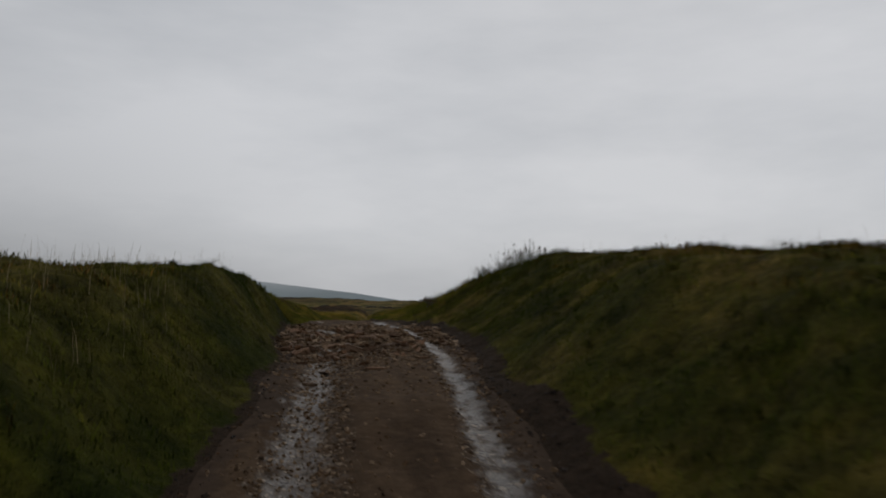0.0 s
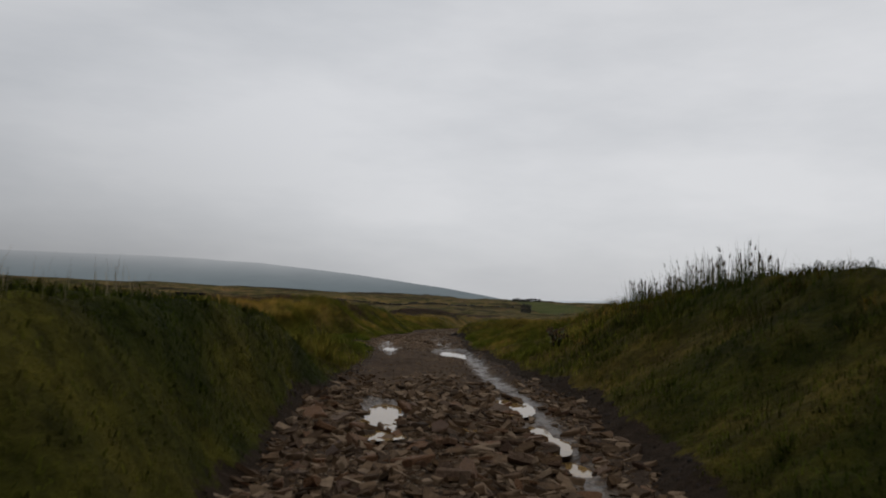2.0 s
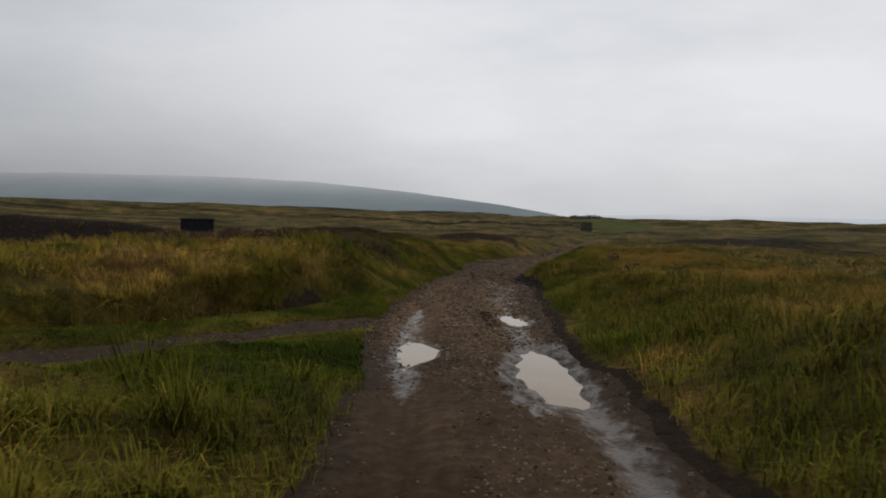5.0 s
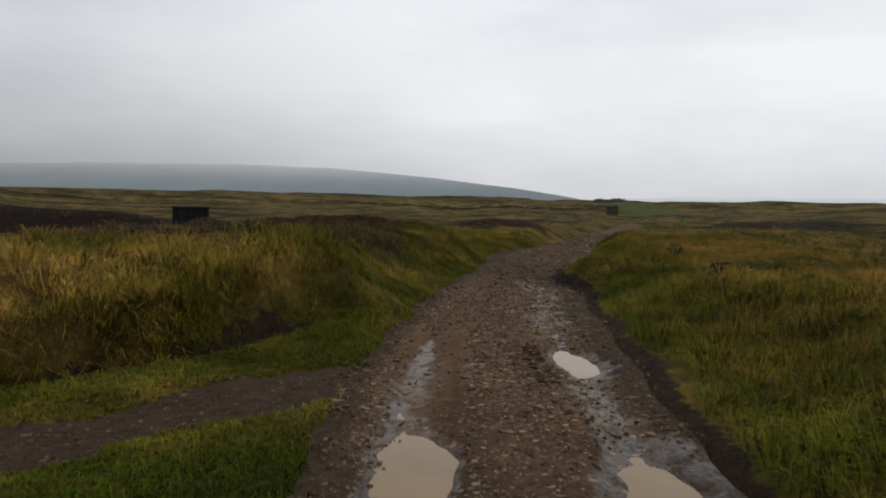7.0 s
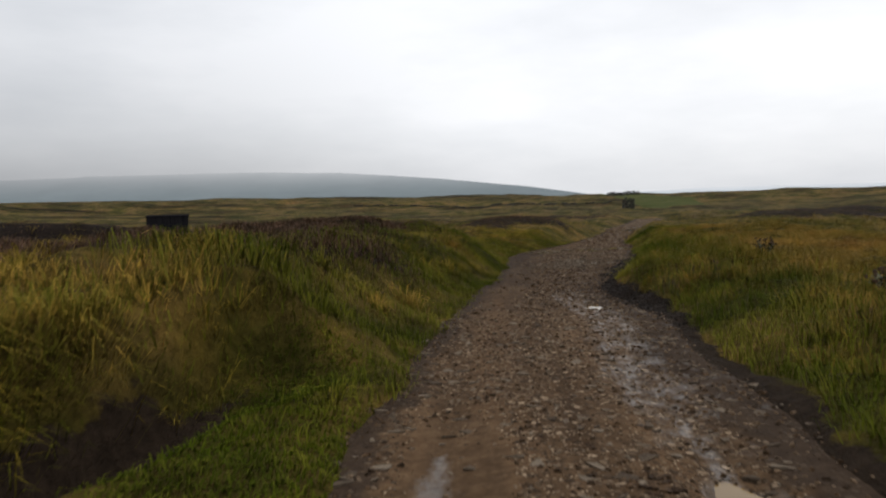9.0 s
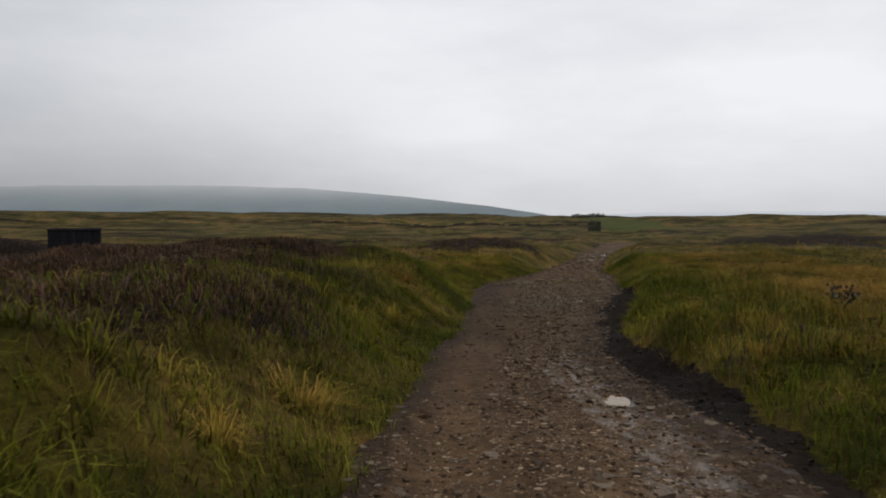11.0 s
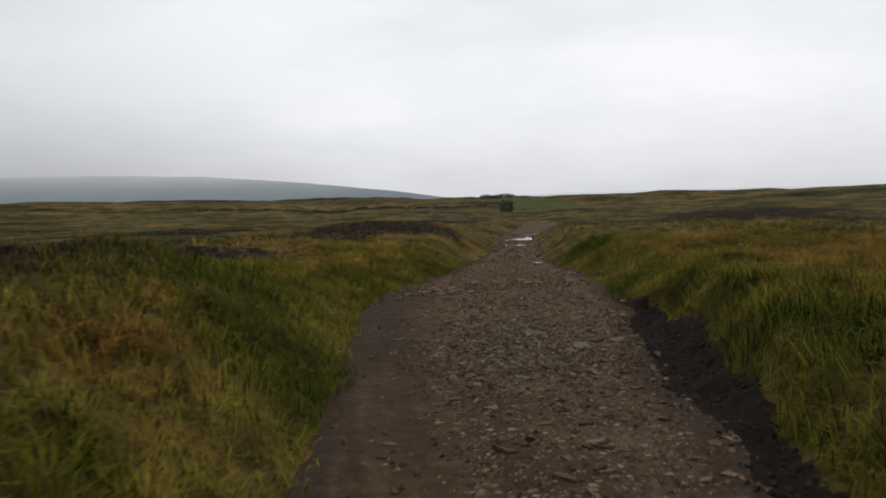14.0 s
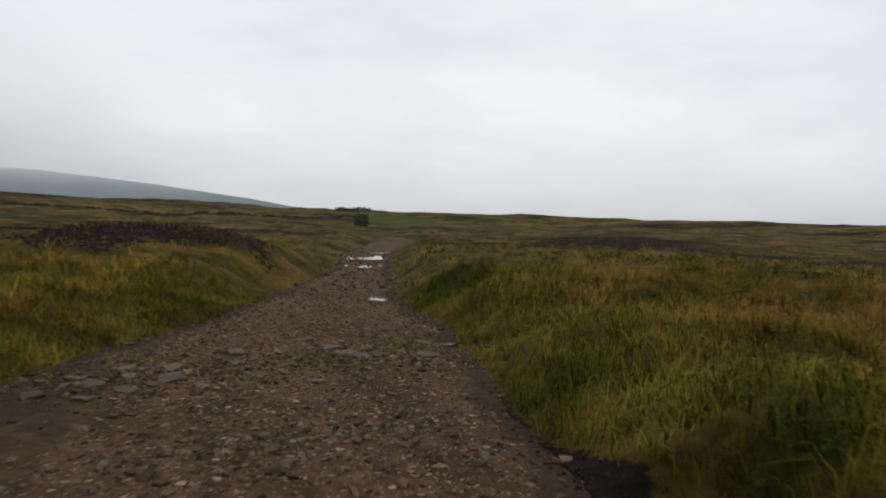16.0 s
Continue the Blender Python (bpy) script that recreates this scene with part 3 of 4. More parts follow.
    gap = line_gap(x, y, DITCH) + 0.12 * fbm(x * 1.5, y * 1.5, 26)
    z = z - np.interp(y, [25, 31.5, 33.6], [0.36, 0.34, 0.0]) * off * (1 - smooth((gap - 0.26) / 0.28))
    z = z + 0.18 * off * smooth((past - 0.35) / 0.7) * smooth((-1.7 - x) / 0.7) * smooth((44 - y) / 9)
    gap = line_gap(x, y, HAG)
    w = np.interp(y, [40, 42, 44.5, 47.5, 50, 52, 54], [0.28, 0.18, 0.08, 0.2, 0.3, 0.4, 0.25])
    z = z - np.interp(y, [40, 44, 48, 54], [0.14, 0.08, 0.18, 0.26]) * off * (1 - smooth((gap - w) / 0.3))
    crumbs = np.clip(bare_soil(x, y), 0, 1) * np.interp(d, [0, 60, 90], [1, 1, 0])
    return z + off * crumbs * (0.05 * fbm(x * 2.5, y * 2.5, 63) + 0.035 * fbm(x * 7, y * 7, 64, 2))


def worn(x, y):
    """Where wheels and feet have worn the track smooth: 0 stony, 1 plain mud."""
    mid, left = rut_centre(y), np.interp(y, LY, LX)
    out = np.interp(y, [9.5, 11.5], [0.95, 0.0]) * (1 - smooth((np.abs(x - mid - 0.05) - 0.36) / 0.2))
    out = np.maximum(out, np.interp(y, [9, 12], [0.8, 0.0]) * smooth((np.abs(x - mid) - 0.95) / 0.15))
    out = np.maximum(out, np.interp(y, [17.5, 19, 24, 26], [0, 0.9, 0.9, 0.3]) * (1 - smooth((np.abs(x - mid + 0.72) - 0.30) / 0.25)))
    out = np.maximum(out, np.interp(y, [17.5, 19, 24, 26], [0, 0.55, 0.55, 0.2]))
    out = np.maximum(out, np.interp(y, [27, 28.5, 32, 34], [0, 0.95, 0.95, 0]) * (1 - smooth((np.abs(x + 0.36) - 0.22) / 0.22)))
    lane = np.interp(y, [36, 39, 50, 53, 57, 58], [0.7, 1.0, 1.0, 1.3, 1.3, 0.5])
    out = np.maximum(out, np.interp(y, [36, 40, 57, 58], [0, 0.95, 0.9, 0]) * (1 - smooth((x - left - lane + 0.25) / 0.5)))
    return np.clip(out + 0.30 * fbm(x * 1.3, y * 0.8, 35), 0, 1)


def sodden(x, y):
    """How wet the track's surface is: ruts, seeps and the rims of puddles."""
    mid, right = rut_centre(y) + 0.08 * fbm(y * 0.35, y * 0, 21), np.interp(y, RY, RX)
    half = rut_half(y)
    a = np.interp(y, [3, 6.3, 9, 13, 20, 25, 29, 31.5, 33, 35], [0.24, 0.20, 0.15, 0.14, 0.18, 0.24, 0.20, 0.08, 0.0, 0.0])
    out = np.clip(1.25 - np.abs(x - mid - half) / np.maximum(a, 0.02) * 0.75, 0, 1) * (a > 0.02)
    b = np.interp(y, [3, 10, 12.5, 14, 24, 25.5, 28, 31, 32], [0.30, 0.24, 0.14, 0.0, 0.0, 0.25, 0.25, 0.18, 0.0])
    out = np.maximum(out, np.clip(1.2 - np.abs(x - mid + half) / np.maximum(b, 0.02) * 0.75, 0, 1) * (b > 0.02))
    seep = np.interp(y, [30.5, 33, 40, 43, 60], [0, 0.72, 0.72, 0.40, 0.30]) * smooth((x - right + 1.15) / 0.35) * (1 - 0.5 * smooth((x - right + 0.45) / 0.3))
    out = np.maximum(out, np.where((y > 30.5) & (y < 60), seep, 0))
    out = np.maximum(out, np.interp(y, [60, 64, 110], [0.0, 0.30, 0.35]))
    return np.clip(np.maximum(out, 0.9 * smooth((puddle_depth(x, y) - 0.006) / 0.022)), 0, 1)


def bare_soil(x, y):
    """How bare the ground beside the track is: 0 turf, 1 peat."""
    left, right = edges(y)
    band_l = np.interp(y, [-20, 9, 13, 18, 21, 24, 60], [0.10, 0.10, 0.12, 0.12, 0.02, -0.12, -0.12]) + 0.12 * fbm(x * 1.1, y * 1.1, 53)
    band_r = np.interp(y, [-20, 6, 14, 20, 30, 38, 40.7, 42, 44.3, 47.3, 49.5, 51.9, 54, 55.6, 57, 70], [0.30, 0.32, 0.26, 0.16, 0.16, 0.35, 0.75, 0.48, 0.22, 0.42, 0.70, 0.74, 0.36, 0.05, -0.05, -0.05]) + 0.14 * fbm(x * 1.1, y * 1.1, 54)
    d = np.maximum(np.where(left - x > -0.3, band_l - (left - x), -1), np.where(x - right > -0.3, band_r - (x - right), -1))
    # bare ditch mud; on the far face its dark colour also stands for shade
    reach = np.interp(y, [25, 31.5, 32.8, 33.8], [0.50, 0.46, 0.16, -0.2]) * np.interp(beyond_ditch(x, y), [-0.1, 0.35], [1.0, 0.6])
    d = np.maximum(d, reach - line_gap(x, y, DITCH) - 0.12 * fbm(x * 1.7, y * 1.7, 55))
    return np.where(y < 90, np.clip(0.5 + d / 0.22, 0, 1), 0)


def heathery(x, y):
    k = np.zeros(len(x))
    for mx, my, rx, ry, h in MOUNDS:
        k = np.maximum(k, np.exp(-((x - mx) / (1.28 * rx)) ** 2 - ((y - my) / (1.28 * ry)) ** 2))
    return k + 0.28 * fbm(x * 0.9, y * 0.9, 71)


def zone(x, y):
    """0 turf, 1 track, 2 bare peat."""
    left, right = edges(y)
    j = 0.09 * fbm(x * 2.2, y * 2.2, 51, 3)
    inside = np.minimum(x - left, right - x)
    z = np.where((inside > 0) & (y < 118), 1, 0)
    z = np.where((line_gap(x, y, SIDE) + j * 2.6 + 0.14 * fbm(x, y, 52) < 0.46) & (inside <= 0), 1, z)
    return np.where((bare_soil(x, y) > 0.5) & (z == 0), 2, z)


def stretch(start, end, step, grow):
    vals = [start]
    sign = 1 if end > start else -1
    while sign * (end - vals[-1]) > 0:
        vals.append(vals[-1] + sign * step)
        step *= grow
    return vals[1:]


OUT_L = np.arange(0.07, 4.2, 0.07)
OUT_L = np.concatenate([OUT_L, stretch(OUT_L[-1], 3500, 0.08, 1.085)])[::-1]
OUT_R = np.arange(0.07, 2.6, 0.07)
OUT_R = np.concatenate([OUT_R, stretch(OUT_R[-1], 3500, 0.08, 1.085)])
ACROSS = np.linspace(0, 1, 45)
V = np.arange(4.0, 62.0, 0.10)
V = np.concatenate([stretch(V[0], -1500, 0.10, 1.10)[::-1], V, stretch(V[-1], 4200, 0.08, 1.035)])
EDGE_L, EDGE_R = edges(V)
XX = np.concatenate([EDGE_L[:, None] - OUT_L, EDGE_L[:, None] + (EDGE_R - EDGE_L)[:, None] * ACROSS, EDGE_R[:, None] + OUT_R], axis=1)
VV = np.repeat(V[:, None], XX.shape[1], axis=1)
ZZ = height(XX, VV)
cols = XX.shape[1]
idx = np.arange(len(V) * cols).reshape(len(V), cols)
quads = np.stack([idx[:-1, :-1], idx[:-1, 1:], idx[1:, 1:], idx[1:, :-1]], -1).reshape(-1, 4)
points = np.stack([XX, VV, ZZ], -1).reshape(-1, 3)
centre = points[quads].mean(axis=1)
kinds = zone(centre[:, 0], centre[:, 1])
grid = kinds.reshape(len(V) - 1, cols - 1)
for _ in range(3):  # drop stray specks from the outlines
    for code in (1, 2):
        m = np.pad((grid == code).astype(int), 1)
        near = sum(m[a:a + grid.shape[0], b:b + grid.shape[1]] for a in range(3) for b in range(3))
        grid = np.where(near >= 6, code, np.where((grid == code) & (near < 4), 2 if code == 1 else 0, grid))
band = np.zeros(grid.shape, bool)
band[:, len(OUT_L):len(OUT_L) + 44] = True
band &= (0.5 * (V[1:] + V[:-1]) < 118)[:, None]
grid = np.where(band, 1, np.where((grid == 1) & (line_gap(centre[:, 0], centre[:, 1], SIDE).reshape(grid.shape) > 1.2), 0, grid))
kinds = grid.ravel()


def land(name, keep, mats, slots):
    q = quads[keep]
    used, inverse = np.unique(q, return_inverse=True)
    me = mesh_of(name, points[used], inverse.reshape(-1, 4), mats, slots, True)
    px, py = points[used, 0], points[used, 1]
    hags = smooth((np.hypot((px + 29) / 22, (py - 68) / 4.5) - 1.0) / -0.35)
    layers = {"worn": worn(px, py), "wet": sodden(px, py), "pale": np.interp(py, [26, 29, 38, 44, 50, 54, 70], [0, 1, 1, 0.15, 0.25, 0.75, 0.75]),
              "edge": 1 - smooth(np.minimum((px - edges(py)[0]) / np.interp(py, [50, 52, 58, 59.5], [0.42, 2.0, 2.0, 0.42]), (edges(py)[1] - px) / np.interp(py, [10, 13, 24, 29, 34, 44, 48], [0.55, 0.42, 0.42, 0.62, 0.95, 0.8, 0.5])))} if mats[0] is MUD else {
        # shade under the heather is painted here as extra peat colour
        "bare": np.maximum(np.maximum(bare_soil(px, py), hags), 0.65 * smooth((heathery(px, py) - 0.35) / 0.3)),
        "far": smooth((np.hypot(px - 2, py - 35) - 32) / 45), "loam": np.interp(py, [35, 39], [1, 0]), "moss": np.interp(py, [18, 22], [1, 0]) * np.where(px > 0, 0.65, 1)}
    for key, value in layers.items():
        me.attributes.new(key, "FLOAT", "POINT").data.foreach_set("value", value.astype(np.float32))
    return new(name, me)


field = (centre[:, 0] > 30.5 + 3 * fbm(centre[:, 1] * 0.15, centre[:, 1] * 0, 71)) & (centre[:, 0] < 41 + 6 * fbm(centre[:, 1] * 0.12, centre[:, 1] * 0, 72)) & (centre[:, 1] > 160 + 5 * fbm(centre[:, 0] * 0.2, centre[:, 0] * 0, 73)) & (centre[:, 1] < 216)
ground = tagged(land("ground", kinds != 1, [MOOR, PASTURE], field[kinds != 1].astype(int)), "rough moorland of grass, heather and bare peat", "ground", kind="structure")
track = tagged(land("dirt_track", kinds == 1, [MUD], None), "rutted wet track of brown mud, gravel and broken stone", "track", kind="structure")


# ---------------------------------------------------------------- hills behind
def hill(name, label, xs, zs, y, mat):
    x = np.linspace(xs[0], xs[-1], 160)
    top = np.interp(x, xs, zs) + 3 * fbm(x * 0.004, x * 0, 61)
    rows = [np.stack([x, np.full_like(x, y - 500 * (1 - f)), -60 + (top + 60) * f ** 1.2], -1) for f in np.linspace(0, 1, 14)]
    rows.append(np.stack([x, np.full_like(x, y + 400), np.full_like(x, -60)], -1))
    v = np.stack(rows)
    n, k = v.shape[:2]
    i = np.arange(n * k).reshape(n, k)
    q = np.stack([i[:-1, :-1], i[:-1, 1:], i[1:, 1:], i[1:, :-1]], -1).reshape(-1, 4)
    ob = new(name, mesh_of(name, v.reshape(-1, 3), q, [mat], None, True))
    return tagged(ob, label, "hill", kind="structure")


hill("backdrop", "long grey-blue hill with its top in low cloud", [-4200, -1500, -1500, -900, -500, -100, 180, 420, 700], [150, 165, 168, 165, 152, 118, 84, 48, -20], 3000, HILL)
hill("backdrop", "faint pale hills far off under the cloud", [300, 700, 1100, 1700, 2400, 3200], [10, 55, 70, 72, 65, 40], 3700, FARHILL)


# ---------------------------------------------------------------- water lying on the track
def puddle(x, y, rx, ry, turn, depth):
    c, s = math.cos(radians(turn)), math.sin(radians(turn))
    n = 40
    v, f = [(0, 0, 0)], []
    for k in range(n):
        a = 2 * math.pi * k / n
        u, w = 1.9 * rx * math.cos(a), 1.9 * ry * math.sin(a)
        v.append((c * u - s * w, s * u + c * w, 0))
        f.append((0, 1 + k, 1 + (k + 1) % n))
    level = float(height(np.array([x]), np.array([y]))[0]) + 0.50 * depth
    ob = new("puddle", mesh_of("puddle", v, f, [WATER]))
    ob.location = (x, y, level)
    return tagged(ob, "shallow puddle of brown muddy rainwater in the track", "puddle", "puddles on the track", "structure")


for p in PUDDLES:
    puddle(*p)


# ---------------------------------------------------------------- stones
rng = np.random.default_rng(7)


def slab(seed, n=6, flat=0.4):
    """An angular stone about 1 across: three uneven rings and two caps."""
    r = np.random.default_rng(seed)
    ang = np.sort(r.uniform(0, 2 * np.pi, n) * 0.35 + np.arange(n) * 2 * np.pi / n)
    rad = r.uniform(0.30, 0.58, n)
    st = r.uniform(0.6, 1.0)
    ring = np.stack([rad * np.cos(ang), rad * np.sin(ang) * st], -1)
    tilt = r.uniform(-0.12, 0.12, 2)
    v = []
    for zz, k in ((-0.5, 0.92), (0.30, 1.0), (0.5, r.uniform(0.90, 0.97))):
        for p in ring * k + r.uniform(-0.03, 0.03, (n, 2)):
            v.append((p[0], p[1], flat * zz + p @ tilt + r.uniform(-0.02, 0.02)))
    v += [(0, 0, -flat * 0.5), (0, 0, flat * 0.52)]
    f = []
    for k in range(2):
        for i in range(n):
            a, b = k * n + i, k * n + (i + 1) % n
            f += [(a, b, b + n), (a, b + n, a + n)]
    for i in range(n):
        f += [(3 * n, (i + 1) % n, i), (3 * n + 1, 2 * n + i, 2 * n + (i + 1) % n)]
    return np.array(v), np.array(f)


SLABS = [slab(100 + k, 4 + k % 3, 0.13 + 0.04 * (k % 5)) for k in range(12)]


def chip(seed):
    """A small angular chip: a four-sided lump of twelve triangles."""
    r = np.random.default_rng(seed)
    a = np.arange(4) * np.pi / 2 + r.uniform(-0.4, 0.4, 4)
    lo = np.stack([0.5 * np.cos(a), 0.5 * np.sin(a) * r.uniform(0.6, 1), np.full(4, -0.2)], -1)
    hi = lo * np.array([r.uniform(0.5, 0.85), r.uniform(0.5, 0.85), 0]) + np.stack([np.zeros(4), np.zeros(4), r.uniform(0.1, 0.3, 4)], -1)
    f = [(i, (i + 1) % 4, 4 + (i + 1) % 4) for i in range(4)] + [(i, 4 + (i + 1) % 4, 4 + i) for i in range(4)] + [(4, 5, 6), (4, 6, 7)]
    return np.concatenate([lo, hi]), np.array(f)


CHIPS = [chip(700 + k) for k in range(12)]


def scatter(name, x, y, size, sink, mat, shapes, tip=0.35, squash=1.0):
    """Many stones joined into one mesh."""
    z = height(x, y)
    vs, fs, base = [], [], 0
    az = rng.uniform(0, 2 * np.pi, len(x))
    tx, ty = rng.normal(0, tip, len(x)), rng.normal(0, tip, len(x))
    pick = rng.integers(0, len(shapes), len(x))
    for k in range(len(x)):
        v, f = shapes[pick[k]]
        m = np.array(Euler((tx[k], ty[k], az[k])).to_matrix())
        w = (v * size[k] * np.array([1, 1, squash])) @ m.T
        vs.append(w + np.array([x[k], y[k], z[k] + size[k] * sink]))
        fs.append(f + base)
        base += len(v)
    return mesh_of(name, np.concatenate(vs), np.concatenate(fs), [mat])


def on_track(n, y0, y1, margin=0.05):
    y = rng.uniform(y0, y1, n)
    left, right = edges(y)
    f = rng.uniform(0, 1, n)
    x = left + margin + (right - left - 2 * margin) * f
    keep = (rng.uniform(0, 1, n) > 0.92 * worn(x, y)) & ~((x > rut_centre(y) + 0.4) & (y < 27) & (rng.uniform(0.25, 0.9, n) < sodden(x, y)))
    return x[keep], y[keep]


# ---------------------------------------------------------------- grass, heather and rushes
def blades(name, pos, h, w, lean, az, mat, droop=0.0):
    """Bent tapering stalks: five points and three triangles each. droop: how far the tips hang."""
    n = len(pos)
    side = np.stack([-np.sin(az), np.cos(az), np.zeros(n)], -1) * (w * 0.5)[:, None]
    out = np.stack([np.cos(az), np.sin(az), np.zeros(n)], -1)
    up = np.array([0, 0, 1.0])
    mid = pos + out * (lean * 0.36)[:, None] + up * (h * (0.62 + 0.3 * droop))[:, None]
    tip = pos + out * lean[:, None] + up * (h * (1 - 0.35 * droop))[:, None]
    v = np.stack([pos - side, pos + side, mid - side * 0.8, mid + side * 0.8, tip], 1).reshape(-1, 3)
    b = (np.arange(n) * 5)[:, None]
    f = np.stack([b + [0, 1, 3], b + [0, 3, 2], b + [2, 3, 4]], 1).reshape(-1, 3)
    return mesh_of(name, v, f, [mat])


def beside(n, y0, y1, o0, o1, hand):
    """Points at o0 to o1 metres beyond the track's edge, on turf."""
    y = rng.uniform(y0, y1, n)
    left, right = edges(y)
    o = rng.uniform(o0, o1, n)
    x = left - o if hand < 0 else right + o
    kind = zone(x, y)
    keep = ((kind != 1) | (o < 0)) & (rng.uniform(0, 1, n) > 1.25 * bare_soil(x, y)) & ((o > 0) | (fbm(x * 2.5, y * 2.5, 57) > 0.1))
    return x[keep], y[keep], o[keep]


def mown(x, y):
    """The short turf beside the side track and its ditch."""
    return ((line_gap(x, y, SIDE) < 2.7) | (line_gap(x, y, DITCH) < 0.6)) & (beyond_ditch(x, y) < 0.3)


def lush(y):
    return np.interp(y, [0, 14, 22, 66], [0.42, 0.45, 1.0, 0.95])


def tufts(name, x, y, count, h, w, mat, arch=0.8, label="", spread=0.10, droop=0.7):
    n = len(x)
    which = np.repeat(np.arange(n), count)
    m = len(which)
    size = rng.uniform(0.55, 1.35, n)[which]
    az = rng.uniform(0, 2 * np.pi, m)
    r = np.abs(rng.normal(0, spread, m)) * size
    px, py = x[which] + r * np.cos(az), y[which] + r * np.sin(az)
    hh = h * size * lush(y[which]) * rng.uniform(0.35, 1.1, m)
    lean = hh * np.clip(rng.normal(arch * 1.3, 0.5, m), 0.05, 2.1)
    wind = az + rng.normal(0, 0.4, m)
    pos = np.stack([px, py, height(px, py) - 0.02], -1)
    ob = new(name, blades(name, pos, hh, w * rng.uniform(0.7, 1.3, m), lean, wind, mat, droop * rng.uniform(0.2, 1.2, m)))
    return tagged(ob, label, "grass", kind="stuff")


def meadow():
    for hand in (-1, 1):
        # short green growth on the verge
        x, y, o = beside(84000, 3.5, 66, -0.14, 3.0, hand)
        low = mown(x, y)
        keep = rng.uniform(0, 1, len(x)) < np.maximum(1.1 - 0.30 * o, low)
        x, y, o, low = x[keep], y[keep], o[keep], low[keep]
        az = rng.uniform(0, 2 * np.pi, len(x))
        h = rng.uniform(0.05, 0.13, len(x)) * np.where(low, 0.5, (1 + 0.3 * o) * lush(y)) * (1.15 + 0.7 * fbm(x * 0.8, y * 0.8, 81))
        pos = np.stack([x, y, height(x, y) - 0.01], -1)
        wide, bend = rng.uniform(0.006, 0.012, len(x)), h * rng.uniform(0.3, 1.6, len(x))
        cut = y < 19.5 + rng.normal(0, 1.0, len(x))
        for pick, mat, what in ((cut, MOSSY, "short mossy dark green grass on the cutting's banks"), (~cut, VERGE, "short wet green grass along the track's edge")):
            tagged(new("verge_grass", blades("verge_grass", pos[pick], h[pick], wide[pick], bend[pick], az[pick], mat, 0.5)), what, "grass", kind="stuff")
        x, y, o = beside(22000, 4, 23, 3.2, 6.0, hand)
        h = rng.uniform(0.05, 0.13, len(x)) * (1.15 + 0.7 * fbm(x * 0.8, y * 0.8, 81))
        pos = np.stack([x, y, height(x, y) - 0.01], -1)
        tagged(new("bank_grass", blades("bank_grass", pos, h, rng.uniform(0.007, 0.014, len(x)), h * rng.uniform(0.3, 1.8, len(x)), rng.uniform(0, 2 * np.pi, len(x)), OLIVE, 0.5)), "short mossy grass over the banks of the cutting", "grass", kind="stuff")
        # tussocks: green in the damp, straw or russet on the dry humps
        mat, what = (STRAW, "long yellow-green moor grass in tussocks") if hand < 0 else (RUSSET, "long russet and olive moor grass in tussocks")
        x, y, o = beside(6000, 3.5, 66, 0.25, 7.5, hand)
        wet = fbm(x * 0.45, y * 0.45, 83) + np.interp(y, [0, 18, 24], [0.4, 0.35, 0.0]) + 0.25 * rng.normal(0, 1, len(x)) + np.interp(o, [0, 1.2, 3], [0.5, 0.15, -0.12])
        if hand > 0:
            wet = wet - np.interp(y, [19, 23, 46, 50], [0, 0.48, 0.48, 0]) * np.interp(o, [0.5, 1.5], [0, 1])
            wet = wet + np.interp(y, [44, 50, 60, 66], [0, 1, 1, 0]) * np.interp(o, [0, 1.6, 3.2], [0.4, 0.35, 0.0])
        else:
            wet = wet - np.interp(y, [31, 35, 48, 54], [0, 0.3, 0.3, 0]) * np.interp(o, [1.8, 3.0], [0, 1])
        wet = wet + np.interp(o, [0, 0.9, 1.5], [0.8, 0.6, 0]) * np.interp(y, [28, 31, 60], [0, 1, 1]) * (1 if hand < 0 else 0.6)
        if hand > 0:
            wet = wet - np.interp(o, [1.4, 2.4], [0, 0.28])
        wet = wet - 0.16 + (np.interp(y, [16, 18, 24, 27], [0, 0.42, 0.42, 0]) if hand < 0 else 0)
        keep = (heathery(x, y) < 0.31 + 0.12 * rng.normal(0, 1, len(x))) & ~mown(x, y) & (rng.uniform(0, 1, len(x)) < 0.12 + 0.88 * np.clip((o - 0.3) / (1.5 if hand < 0 else 2.2), 0, 1))
        x, y, wet, o = x[keep], y[keep], wet[keep], o[keep]
        g = wet > 0.12
        pale = wet < -0.22
        mid = ~g & ~pale
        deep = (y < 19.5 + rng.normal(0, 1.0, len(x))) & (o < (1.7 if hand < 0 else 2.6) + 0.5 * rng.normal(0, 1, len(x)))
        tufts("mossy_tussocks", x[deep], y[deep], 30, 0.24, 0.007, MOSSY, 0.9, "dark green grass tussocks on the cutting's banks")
        g, mid, pale = g & ~deep, mid & ~deep, pale & ~deep
        near = g & (y < 26 + rng.normal(0, 1.0, len(x)))
        tufts("green_tussocks", x[near], y[near], 30, 0.22, 0.0068, MEADOW, 1.2, "dark green grass tussocks beside the track")
        tufts("green_tussocks", x[g & ~near], y[g & ~near], 30, 0.22, 0.0068, GREEN, 1.2, "lush green grass tussocks among the moor grass")
        low = (y < 19 + rng.normal(0, 1.2, len(x))) & ~g & ~deep
        tufts("bank_tussocks", x[low], y[low], 28, 0.26, 0.007, BANKGRASS, 1.0, "brown and olive grass tussocks on the cutting's banks")
        mid, pale = mid & ~low, pale & ~low
        tufts("moor_grass", x[mid], y[mid], 30, 0.22, 0.0068, mat, 1.35, what, 0.12, 0.9)
